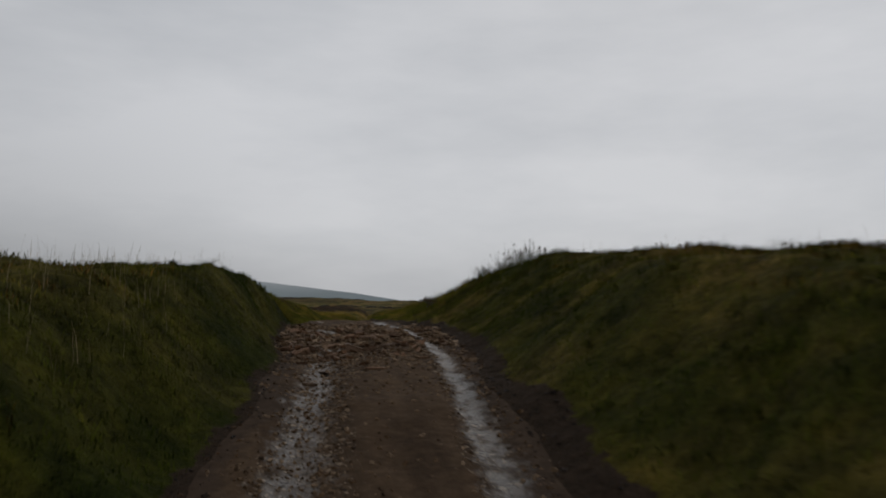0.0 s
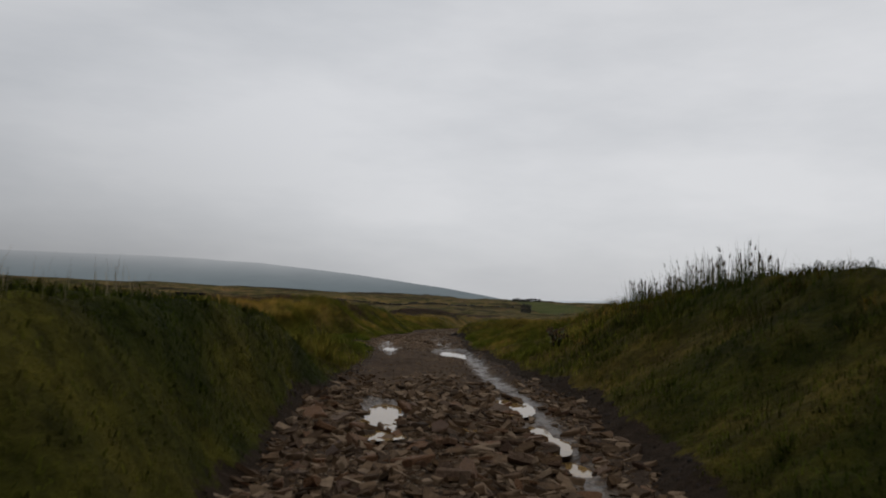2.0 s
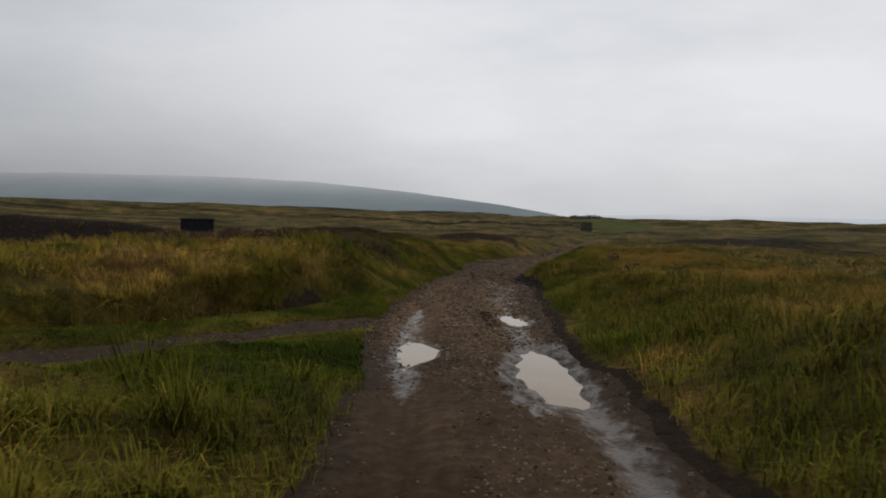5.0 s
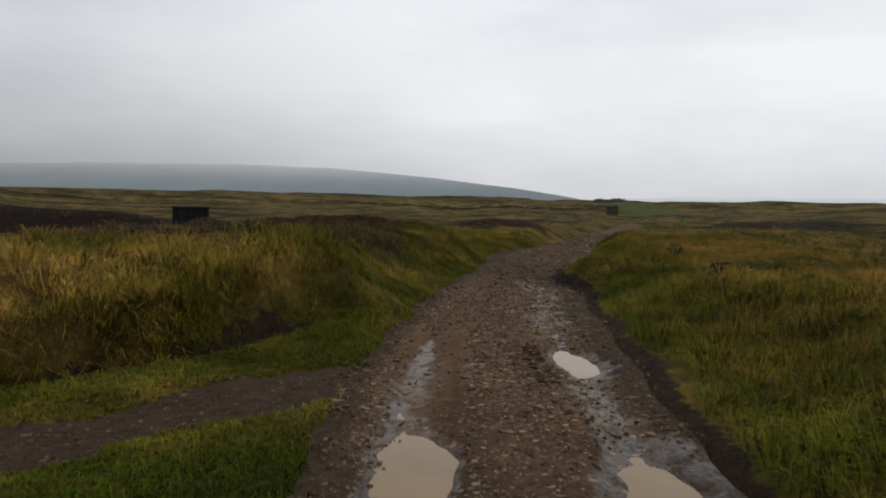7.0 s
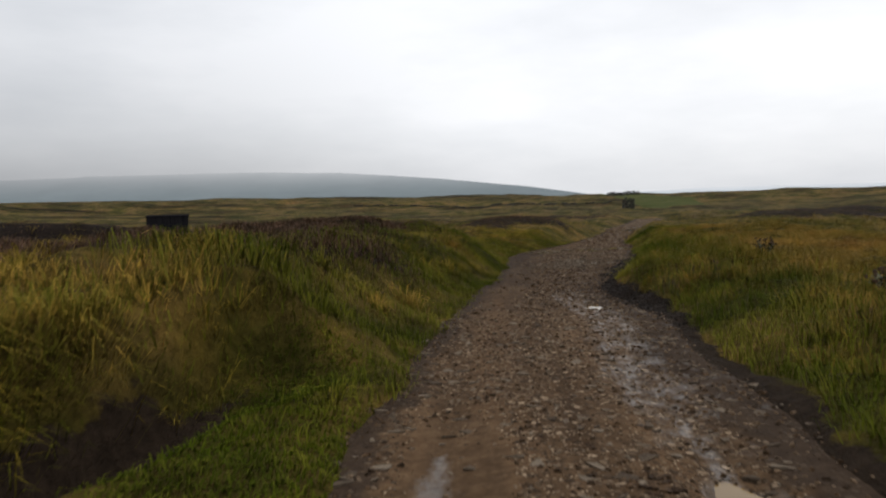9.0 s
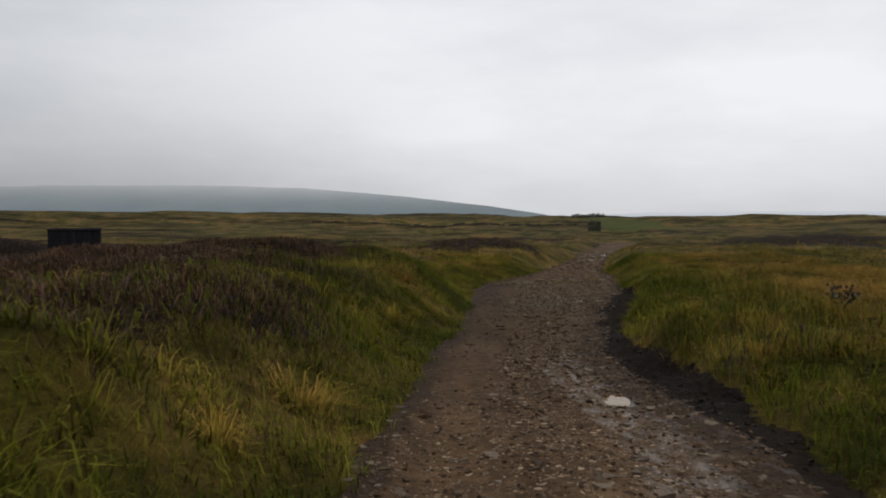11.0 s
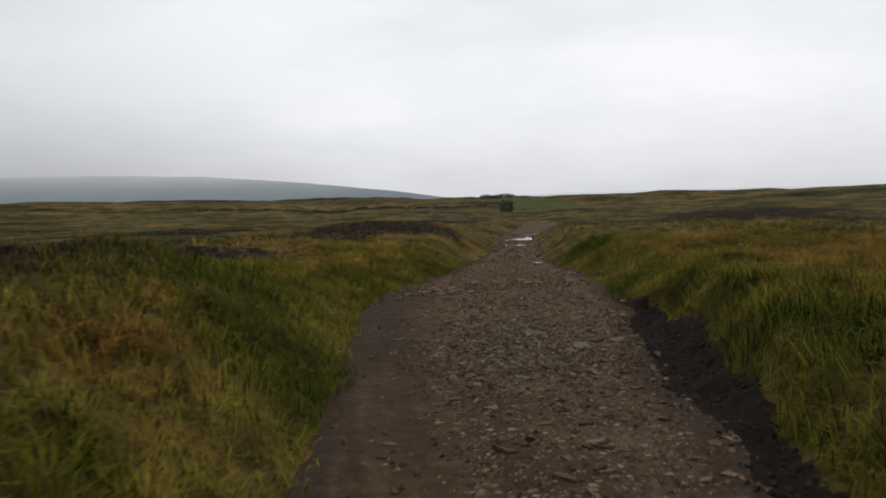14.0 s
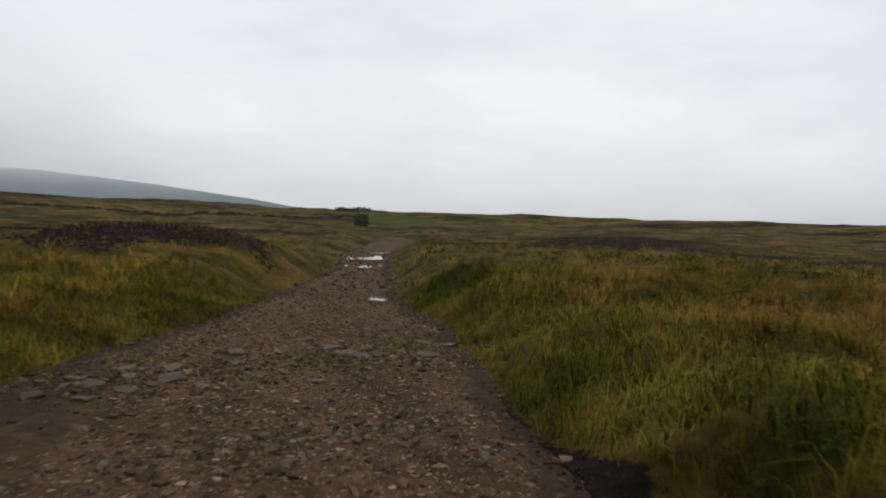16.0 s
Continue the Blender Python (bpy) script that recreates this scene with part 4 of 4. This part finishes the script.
        tufts("tall_moor_grass", x[pale], y[pale], 36, 0.22, 0.0052, mat if hand > 0 else STRAW, 1.5, "tall arching straw-coloured grass", 0.12, 1.0)
        x, y, o = beside(3400, 5, 80, 6.5, 30, hand)
        keep = heathery(x, y) < 0.62 + 0.2 * rng.normal(0, 1, len(x))
        tufts("rough_grass", x[keep], y[keep], 11, 0.22, 0.022, FARGRASS, 1.5, what, 0.28)
    # the close turf between the side track and its ditch
    x, y = rng.uniform(-6.5, -0.9, 90000), rng.uniform(24.5, 34.2, 90000)
    keep = mown(x, y) & (zone(x, y) != 1) & (rng.uniform(0, 1, len(x)) > 1.2 * bare_soil(x, y))
    x, y = x[keep], y[keep]
    h = rng.uniform(0.02, 0.05, len(x))
    pos = np.stack([x, y, height(x, y) - 0.01], -1)
    tagged(new("close_turf", blades("close_turf", pos, h, rng.uniform(0.006, 0.012, len(x)), h * rng.uniform(0.3, 1.6, len(x)), rng.uniform(0, 2 * np.pi, len(x)), TURF, 0.5)), "close green turf beside the side track", "grass", kind="stuff")
    # big pale tussocks that hang over the track's edge
    y = np.array([18.6, 19.4, 20.1, 20.9, 21.6, 22.4, 36.4, 37.9, 43.2, 44.8, 46.0, 19.0, 21.0, 23.4])
    x = edges(y)[0] - np.array([0.55, 0.8, 0.5, 0.9, 0.6, 0.8, 0.7, 0.6, 0.6, 0.7, 0.5, 1.6, 1.7, 1.4])
    for k in range(len(x)):
        tuft = tufts("grass_tussock", x[k:k + 1], y[k:k + 1], 150, 0.42 if y[k] < 30 else 0.27, 0.006, STRAW if y[k] > 30 else MEADOW, 1.3 if y[k] > 30 else 1.1, "big arching grass tussock beside the track", 0.13, 1.1)
        tagged(tuft, "", "grass tussock", "great tussocks")
        del tuft["kind"]
    # long grass hanging over the ditch
    q = rng.uniform(0, 1, 150)
    xs, ys = zip(*DITCH[:8])
    run = np.linspace(0, 1, len(xs))
    x, y = np.interp(q, run, xs) - rng.uniform(0.30, 0.62, 150), np.interp(q, run, ys) + rng.uniform(0.12, 0.32, 150)
    keep = y < 32.6
    x, y = x[keep], y[keep]
    half = rng.uniform(0, 1, len(x)) < 0.6
    tufts("hanging_grass", x[half], y[half], 46, 0.22, 0.006, GREEN, 1.5, "long green grass hanging over the ditch", 0.12, 1.3)
    tufts("hanging_grass", x[~half], y[~half], 46, 0.22, 0.006, STRAW, 1.5, "long pale grass hanging over the ditch", 0.12, 1.3)
    # beyond the end of the walk
    x = rng.uniform(-45, 60, 4000)
    y = rng.uniform(66, 125, 4000)
    left, right = edges(y)
    keep = ((x < left - 0.3) | (x > right + 0.3)) & (heathery(x, y) < 0.62)
    tufts("distant_grass", x[keep], y[keep], 9, 0.24, 0.032, FARGRASS, 1.5, "pale moor grass beyond the bend", 0.35)
    # moss and thin grass on the stony sill across the track
    q = rng.uniform(0, 1, 5000)
    x, y = 2.0 + 3.9 * q + rng.normal(0, 0.3, 5000), 58.1 + 1.9 * q + rng.normal(0, 0.5, 5000)
    keep = fbm(x * 1.6, y * 1.6, 85) > 0.05
    x, y = x[keep], y[keep]
    h = rng.uniform(0.012, 0.035, len(x))
    pos = np.stack([x, y, height(x, y) - 0.004], -1)
    tagged(new("track_moss", blades("track_moss", pos, h, rng.uniform(0.008, 0.016, len(x)), h * rng.uniform(0.3, 1.6, len(x)), rng.uniform(0, 2 * np.pi, len(x)), VERGE, 0.5)), "thin olive moss between the stones of the track", "moss", kind="stuff")


def heather():
    for mx, my, rx, ry, h in MOUNDS:
        n = int((3000 if my < 60 else 500) * min(rx * ry, 6))
        x, y = rng.normal(mx, rx * 0.8, n), rng.normal(my, ry * 0.8, n)
        left, right = edges(y)
        keep = (heathery(x, y) > 0.36 + 0.10 * rng.normal(0, 1, n)) & ((x < left - 0.6) | (x > right + 0.6))
        x, y = x[keep], y[keep]
        pos = np.stack([x, y, height(x, y) - 0.02], -1)
        big = 0.45 if my < 60 else 1.0
        hh = (1.0 if my < 60 else 0.75) * rng.uniform(0.05, 0.17, len(x)) * (1 + 0.6 * fbm(x * 1.5, y * 1.5, 91))
        az = rng.uniform(0, 2 * np.pi, len(x))
        tagged(new("heather", blades("heather", pos, hh, big * rng.uniform(0.012, 0.03, len(x)), hh * rng.uniform(0.3, 1.8, len(x)), az, HEATHER, 0.4)), "dark brown heather with a few faded purple sprigs", "heather", kind="stuff")


meadow()
heather()


def rush_clump(x, y, n, tall, label="upright clump of dark rushes on the grassy bank", group="rushes on the bank"):
    z = float(height(np.array([x]), np.array([y]))[0])
    root = tagged(new("rush_clump"), label, "rushes", group)
    root.location = (x, y, z)
    a, r = rng.uniform(0, 2 * np.pi, n), np.abs(rng.normal(0, 0.22, n))
    pos = np.stack([r * np.cos(a), r * np.sin(a), np.full(n, -0.08)], -1)
    h = tall * rng.uniform(0.55, 1.1, n)
    lean = h * np.abs(rng.normal(0.12, 0.09, n))
    tagged(part("stem_tuft", blades("stem_tuft", pos, h, np.full(n, 0.009), lean, a, RUSH), RUSH, root), kind="stuff")
    k = np.arange(0, n, 3)
    tip = pos[k] + np.stack([np.cos(a[k]) * lean[k] * 0.6, np.sin(a[k]) * lean[k] * 0.6, h[k] * 0.8], -1)
    tagged(part("seed_head_tuft", blades("seed_head_tuft", tip, np.full(len(k), 0.07), np.full(len(k), 0.022), np.full(len(k), 0.02), a[k], HEADS), HEADS, root, "small brown tufted seed heads"), kind="stuff")


for k in range(22):
    t = 0.12 + 0.80 * k / 21
    rush_clump(4.95 - 1.15 * t + rng.normal(0, 0.2), 17.6 + 4.3 * t + rng.normal(0, 0.25), 44, 0.60 + 0.10 * rng.uniform(-1, 1))


for x, y in ((2.85, 39.6), (3.25, 40.1), (3.6, 39.7)):
    rush_clump(x, y, 34, 0.34, "short green rushes standing in the moor grass", "rushes in the grass")


def thistle(x, y, tall):
    z = float(height(np.array([x]), np.array([y]))[0])
    root = tagged(new("thistle"), "dark bushy thistle gone to seed on the bank", "thistle")
    root.location = (x, y, z)
    n = 26
    a = rng.uniform(0, 2 * np.pi, n)
    pos = np.stack([0.05 * np.cos(a), 0.05 * np.sin(a), np.full(n, -0.03)], -1)
    h = tall * rng.uniform(0.5, 1.05, n)
    lean = h * rng.uniform(0.15, 0.6, n)
    part("stems", blades("stems", pos, h, np.full(n, 0.014), lean, a, HEATHER), HEATHER, root)
    tip = pos + np.stack([np.cos(a) * lean * 0.92, np.sin(a) * lean * 0.92, h * 0.95], -1)
    for k in range(n):
        v, f = slab(300 + k, 6, 0.8)
        head = part("seed_head", mesh_of("seed_head", v * 0.05, f, [HEADS]), HEADS, root)
        head.location = tip[k]
    m = 160
    which = rng.integers(0, n, m)
    s = rng.uniform(0.2, 0.85, m)
    q = pos[which] + np.stack([np.cos(a[which]) * lean[which] * s ** 2, np.sin(a[which]) * lean[which] * s ** 2, h[which] * s], -1)
    part("leaves", blades("leaves", q, np.full(m, 0.04), np.full(m, 0.03), rng.uniform(0.06, 0.12, m), rng.uniform(0, 2 * np.pi, m), RUSH), RUSH, root)
    return root


thistle(2.45, 21.05, 0.36)
dock = thistle(4.35, 36.1, 0.42)
tagged(dock, "dead brown dock stems standing in the grass", "dock plant", "docks in the grass").name = "dock"
dock = thistle(5.3, 42.3, 0.40)
tagged(dock, "dead brown dock stems standing in the grass", "dock plant", "docks in the grass").name = "dock"

# thin pale stalks that stand against the sky on the bank
y = np.concatenate([rng.uniform(5, 14, 420), rng.uniform(6, 17, 160)])
x = np.where(np.arange(len(y)) < 420, edges(y)[0] - rng.uniform(0.9, 3.2, len(y)), edges(y)[1] + rng.uniform(2.2, 4.2, len(y)))
pos = np.stack([x, y, height(x, y)], -1)
h = rng.uniform(0.10, 0.34, len(x))
tagged(new("seeding_grass", blades("seeding_grass", pos, h, np.full(len(x), 0.0032), h * rng.uniform(0.05, 0.5, len(x)), rng.uniform(0, 2 * np.pi, len(x)), SEEDGRASS)), "thin pale seeding stalks on top of the banks", "grass", kind="stuff")


# ---------------------------------------------------------------- things on the moor
def box(bm, sx, sy, sz, m, bevel=0.0):
    r = bmesh.ops.create_cube(bm, size=1.0, matrix=m @ Matrix.Diagonal((sx, sy, sz, 1)))
    if bevel:
        es = list({e for v in r["verts"] for e in v.link_edges})
        bmesh.ops.bevel(bm, geom=es, offset=bevel, segments=1, affect="EDGES")


def shed(x, y, turn):
    z = float(height(np.array([x]), np.array([y]))[0])
    root = tagged(new("shed"), "low black timber shed with a flat lid roof", "shed")
    root.matrix_world = pose(x, y, z, 0, 0, turn)
    w, d, h = 1.75, 1.5, 1.52 - z
    for k in range(14):
        for s in (-1, 1):
            bm = bmesh.new()
            box(bm, w / 14 - 0.008, 0.03, h, pose((k + 0.5) * w / 14 - w / 2, s * d / 2 + 0.004 * (k % 2), h / 2 - 0.05))
            part("board", bm, TIMBER, root)
    for k in range(10):
        for s in (-1, 1):
            bm = bmesh.new()
            box(bm, 0.03, d / 10 - 0.008, h, pose(s * w / 2 + 0.004 * (k % 2), (k + 0.5) * d / 10 - d / 2, h / 2 - 0.05))
            part("board", bm, TIMBER, root)
    bm = bmesh.new()
    box(bm, w + 0.12, d + 0.12, 0.06, pose(0, 0, h - 0.01, 2, 0, 0), 0.015)
    part("roof", bm, TIMBER, root)


shed(-14.3, 62.8, 20)


def rough_wall(name, label, pts, tall, thick, mat):
    """A drystone wall of laid blocks along a line, following the ground."""
    root = tagged(new(name), label, "wall")
    vs, fs, base = [], [], 0
    for (ax, ay), (bx, by) in zip(pts, pts[1:]):
        ln = math.hypot(bx - ax, by - ay)
        ang = math.atan2(by - ay, bx - ax)
        for i in range(int(ln / 0.42)):
            t = (i + 0.5) * 0.42 / ln
            x, y = ax + (bx - ax) * t, ay + (by - ay) * t
            z = float(height(np.array([x]), np.array([y]))[0])
            rows = int(tall * (1 + 0.18 * math.sin(i * 0.7) + 0.1 * math.sin(i * 2.3)) / 0.2) + 1
            for r in range(rows):
                v, f = SLABS[rng.integers(0, len(SLABS))]
                m = np.array(Euler((0, rng.normal(0, 0.05), ang + rng.normal(0, 0.1))).to_matrix())
                w = (v * np.array([0.62, thick * (1.25 - 0.3 * r / rows), 0.75])) @ m.T
                vs.append(w + np.array([x + rng.normal(0, 0.04), y + rng.normal(0, 0.04), z + 0.08 + 0.2 * r]))
                fs.append(f + base)
                base += len(v)
    part("stonework", mesh_of("stonework", np.concatenate(vs), np.concatenate(fs), [mat]), mat, root)
    return root


rough_wall("dry_stone_wall", "dark tumbled dry stone wall across the moor", [(-24, 183), (-8, 182.5), (10, 180.5), (27.0, 181)], 0.22, 0.6, WALLSTONE)
rough_wall("sheepfold_wall", "short dark stone wall on the skyline", [(30.6, 209.0), (38.4, 209.7)], 0.8, 0.8, WALLSTONE)
rough_wall("ruined_gatepost", "grey tumbled stone ruin beside the wall's end", [(24.6, 158.8), (26.9, 159.1)], 1.4, 0.9, GREYSTONE)

# ---------------------------------------------------------------- broken stone on the track
MESHES = []
for k in range(14):
    v, f = slab(500 + k, 4 + k % 4, 0.13 + 0.035 * (k % 5))
    MESHES.append(mesh_of("stone", v, f, [STONE]))


def lay(x, y, size, tip, sink, mesh):
    ob = part("stone", mesh, STONE, track)
    z = float(height(np.array([x]), np.array([y]))[0])
    ob.matrix_world = Matrix.LocRotScale((x, y, z + sink * size), Euler((rng.normal(0, tip), rng.normal(0, tip), rng.uniform(0, 6.28))), (size, size * rng.uniform(0.7, 1.0), size * rng.uniform(0.7, 1.2)))
    return ob


x, y = on_track(420, 10.6, 16.8, 0.05)
n = 0
for a, b in zip(x, y):
    if n >= 285 or (b < 12.4 and a > 0.55 + 0.3 * rng.uniform(-1, 1)) or puddle_depth(np.array([a]), np.array([b]))[0] > 0.035:
        continue
    lay(a, b, float(np.clip(rng.lognormal(-1.84, 0.42), 0.09, 0.40)), 0.26, 0.07, MESHES[n % 14])
    n += 1
lay(-0.12, 9.7, 0.32, 0.05, 0.03, MESHES[5]).scale.z *= 0.55
for a, b, s in ((-0.9, 8.9, 0.2), (-0.7, 9.6, 0.24), (-1.0, 10.2, 0.22), (-0.2, 10.2, 0.2), (0.9, 12.2, 0.22)):
    lay(a, b, s, 0.1, 0.05, MESHES[int(s * 100) % 14])
pale = mesh_of("stone", *slab(900, 8, 0.16), [PALE])
sill = [(1.9 + 3.9 * q + 0.25 * rng.normal(), 58.0 + 1.9 * q + 0.45 * rng.normal(), rng.uniform(0.14, 0.36)) for q in np.linspace(0, 1, 46)]
for a, b, s in sill + [(2.93, 58.2, 0.5), (2.55, 58.6, 0.36), (3.0, 51.6, 0.34), (3.15, 52.3, 0.42), (3.95, 51.4, 0.3), (3.4, 51.05, 0.3), (3.62, 51.45, 0.36), (3.4, 53.9, 0.3)]:
    lay(a, b, s, 0.10, 0.0, pale)


def rubble(name, n, y0, y1, lo, hi, sink, label, mat=RUBBLE, squash=1.0, tip=0.30):
    x, y = on_track(n, y0, y1, -0.05)
    keep = puddle_depth(x, y) < 0.03
    x, y = x[keep], y[keep]
    size = lo + (hi - lo) * rng.uniform(0, 1, len(x)) ** (1.9 if name == "gravel" else 2.5)
    ob = new(name, scatter(name, x, y, size, sink, mat, CHIPS if name == "gravel" else SLABS, tip, squash))
    return tagged(ob, label + " of the track", "gravel", kind="stuff")


rubble("rubble", 2300, 12.3, 17.2, 0.05, 0.24, 0.05, "loose broken sandstone")
rubble("rubble", 750, 17.0, 19.3, 0.05, 0.22, 0.04, "loose broken sandstone")
rubble("rubble", 500, 10.2, 12.5, 0.04, 0.16, 0.04, "loose broken sandstone")
rubble("gravel", 4500, 4.0, 11.5, 0.02, 0.07, 0.05, "coarse gravel trodden into the mud")
rubble("gravel", 5000, 11.5, 27.0, 0.015, 0.06, 0.06, "fine gravel trodden into the mud")
rubble("gravel", 9000, 27.0, 46.0, 0.018, 0.065, 0.03, "coarse gravel trodden into the mud")
rubble("gravel", 10000, 46.0, 68.0, 0.02, 0.075, 0.03, "coarse gravel trodden into the mud")
rubble("rubble", 1500, 27.5, 41.0, 0.04, 0.17, -0.01, "flat pale stones set in the mud", PALERUBBLE, 0.6, 0.12)
rubble("rubble", 900, 41.0, 62.0, 0.05, 0.20, 0.02, "flat stones set in the mud", RUBBLE, 0.55, 0.12)
rubble("rubble", 1100, 38.5, 57.0, 0.05, 0.15, 0.02, "pale broken stone")
rubble("gravel", 1200, 68.0, 100.0, 0.05, 0.2, 0.02, "coarse gravel trodden into the mud")


def strewn(n, pts, spread, lo, hi, label, mat=RUBBLE):
    """Stones lying along a line over the ground."""
    q = rng.uniform(0, len(pts) - 1.001, n)
    k = q.astype(int)
    p = np.array(pts, float)
    at = p[k] + (p[k + 1] - p[k]) * (q - k)[:, None] + rng.normal(0, spread, (n, 2))
    size = lo + (hi - lo) * rng.uniform(0, 1, n) ** 2.2
    tagged(new("gravel", scatter("gravel", at[:, 0], at[:, 1], size, 0.03, mat, CHIPS, 0.3)), label, "gravel", kind="stuff")


strewn(420, SIDE[:6], 0.26, 0.012, 0.06, "loose stone on the side track")
strewn(700, [(1.9, 57.9), (4.2, 58.8), (5.9, 59.2)], 0.45, 0.03, 0.13, "broken stone along the rocky sill")


def clods(n, y0, y1, hand, reach, hi, label):
    """Crumbled peat lying on the bare soil beside the track."""
    y = rng.uniform(y0, y1, n)
    left, right = edges(y)
    o = rng.uniform(-0.12, reach, n)
    x = left - o if hand < 0 else right + o
    keep = bare_soil(x, y) > 0.45
    x, y = x[keep], y[keep]
    size = 0.012 + hi * rng.uniform(0, 1, len(x)) ** 3
    tagged(new("peat_clods", scatter("peat_clods", x, y, size, 0.08, PEAT, CHIPS, 0.4)), label, "soil", kind="stuff")


def tread(x0, y0, y1, lean):
    """Bars of mud that a tyre pressed up, in one strip."""
    bars = []
    for k in range(int((y1 - y0) / 0.075)):
        y = y0 + 0.075 * k
        for side in (-1, 1):
            bars.append((x0 + lean * (y - y0) + 0.055 * side + rng.normal(0, 0.012), y + 0.02 * side + rng.normal(0, 0.012), side))
    x, y = np.array([b[0] for b in bars]), np.array([b[1] for b in bars])
    z = height(x, y)
    vs, fs = [], []
    for k, (bx, by, side) in enumerate(bars):
        m = np.array(Euler((0, 0, 0.5 * side + rng.normal(0, 0.25))).to_matrix())
        v = np.array([(sx * 0.048, sy * t, h) for h, t in ((-0.02, 0.024), (0.006 + 0.004 * rng.normal(), 0.012)) for sx, sy in ((-1, -1), (1, -1), (1, 1), (-1, 1))])
        vs.append(v @ m.T + np.array([bx, by, z[k]]))
        fs.append(np.array([(0, 1, 5, 4), (1, 2, 6, 5), (2, 3, 7, 6), (3, 0, 4, 7), (4, 5, 6, 7)]) + 8 * k)
    part("tyre_tread", mesh_of("tyre_tread", np.concatenate(vs), np.concatenate(fs), [DARKMUD]), DARKMUD, track, "mud bars pressed up by a tyre")


tread(0.70, 29.2, 31.3, -0.02)
clods(1500, 4, 20, 1, 0.8, 0.05, "crumbled dark soil fallen from the bank")
clods(1200, 4, 20, -1, 0.6, 0.05, "crumbled dark soil fallen from the bank")
clods(5000, 37, 56, 1, 1.6, 0.06, "wet clods of black peat beside the track")
strewn(2200, [(2.25, 49.6), (2.75, 51.4), (3.25, 53.4)], 0.5, 0.025, 0.13, "pale broken stone washed bare on the track", PALERUBBLE)
strewn(320, [(2.3, 55.3), (3.7, 55.9), (5.0, 56.0)], 0.35, 0.03, 0.12, "pale stone across the track", PALERUBBLE)
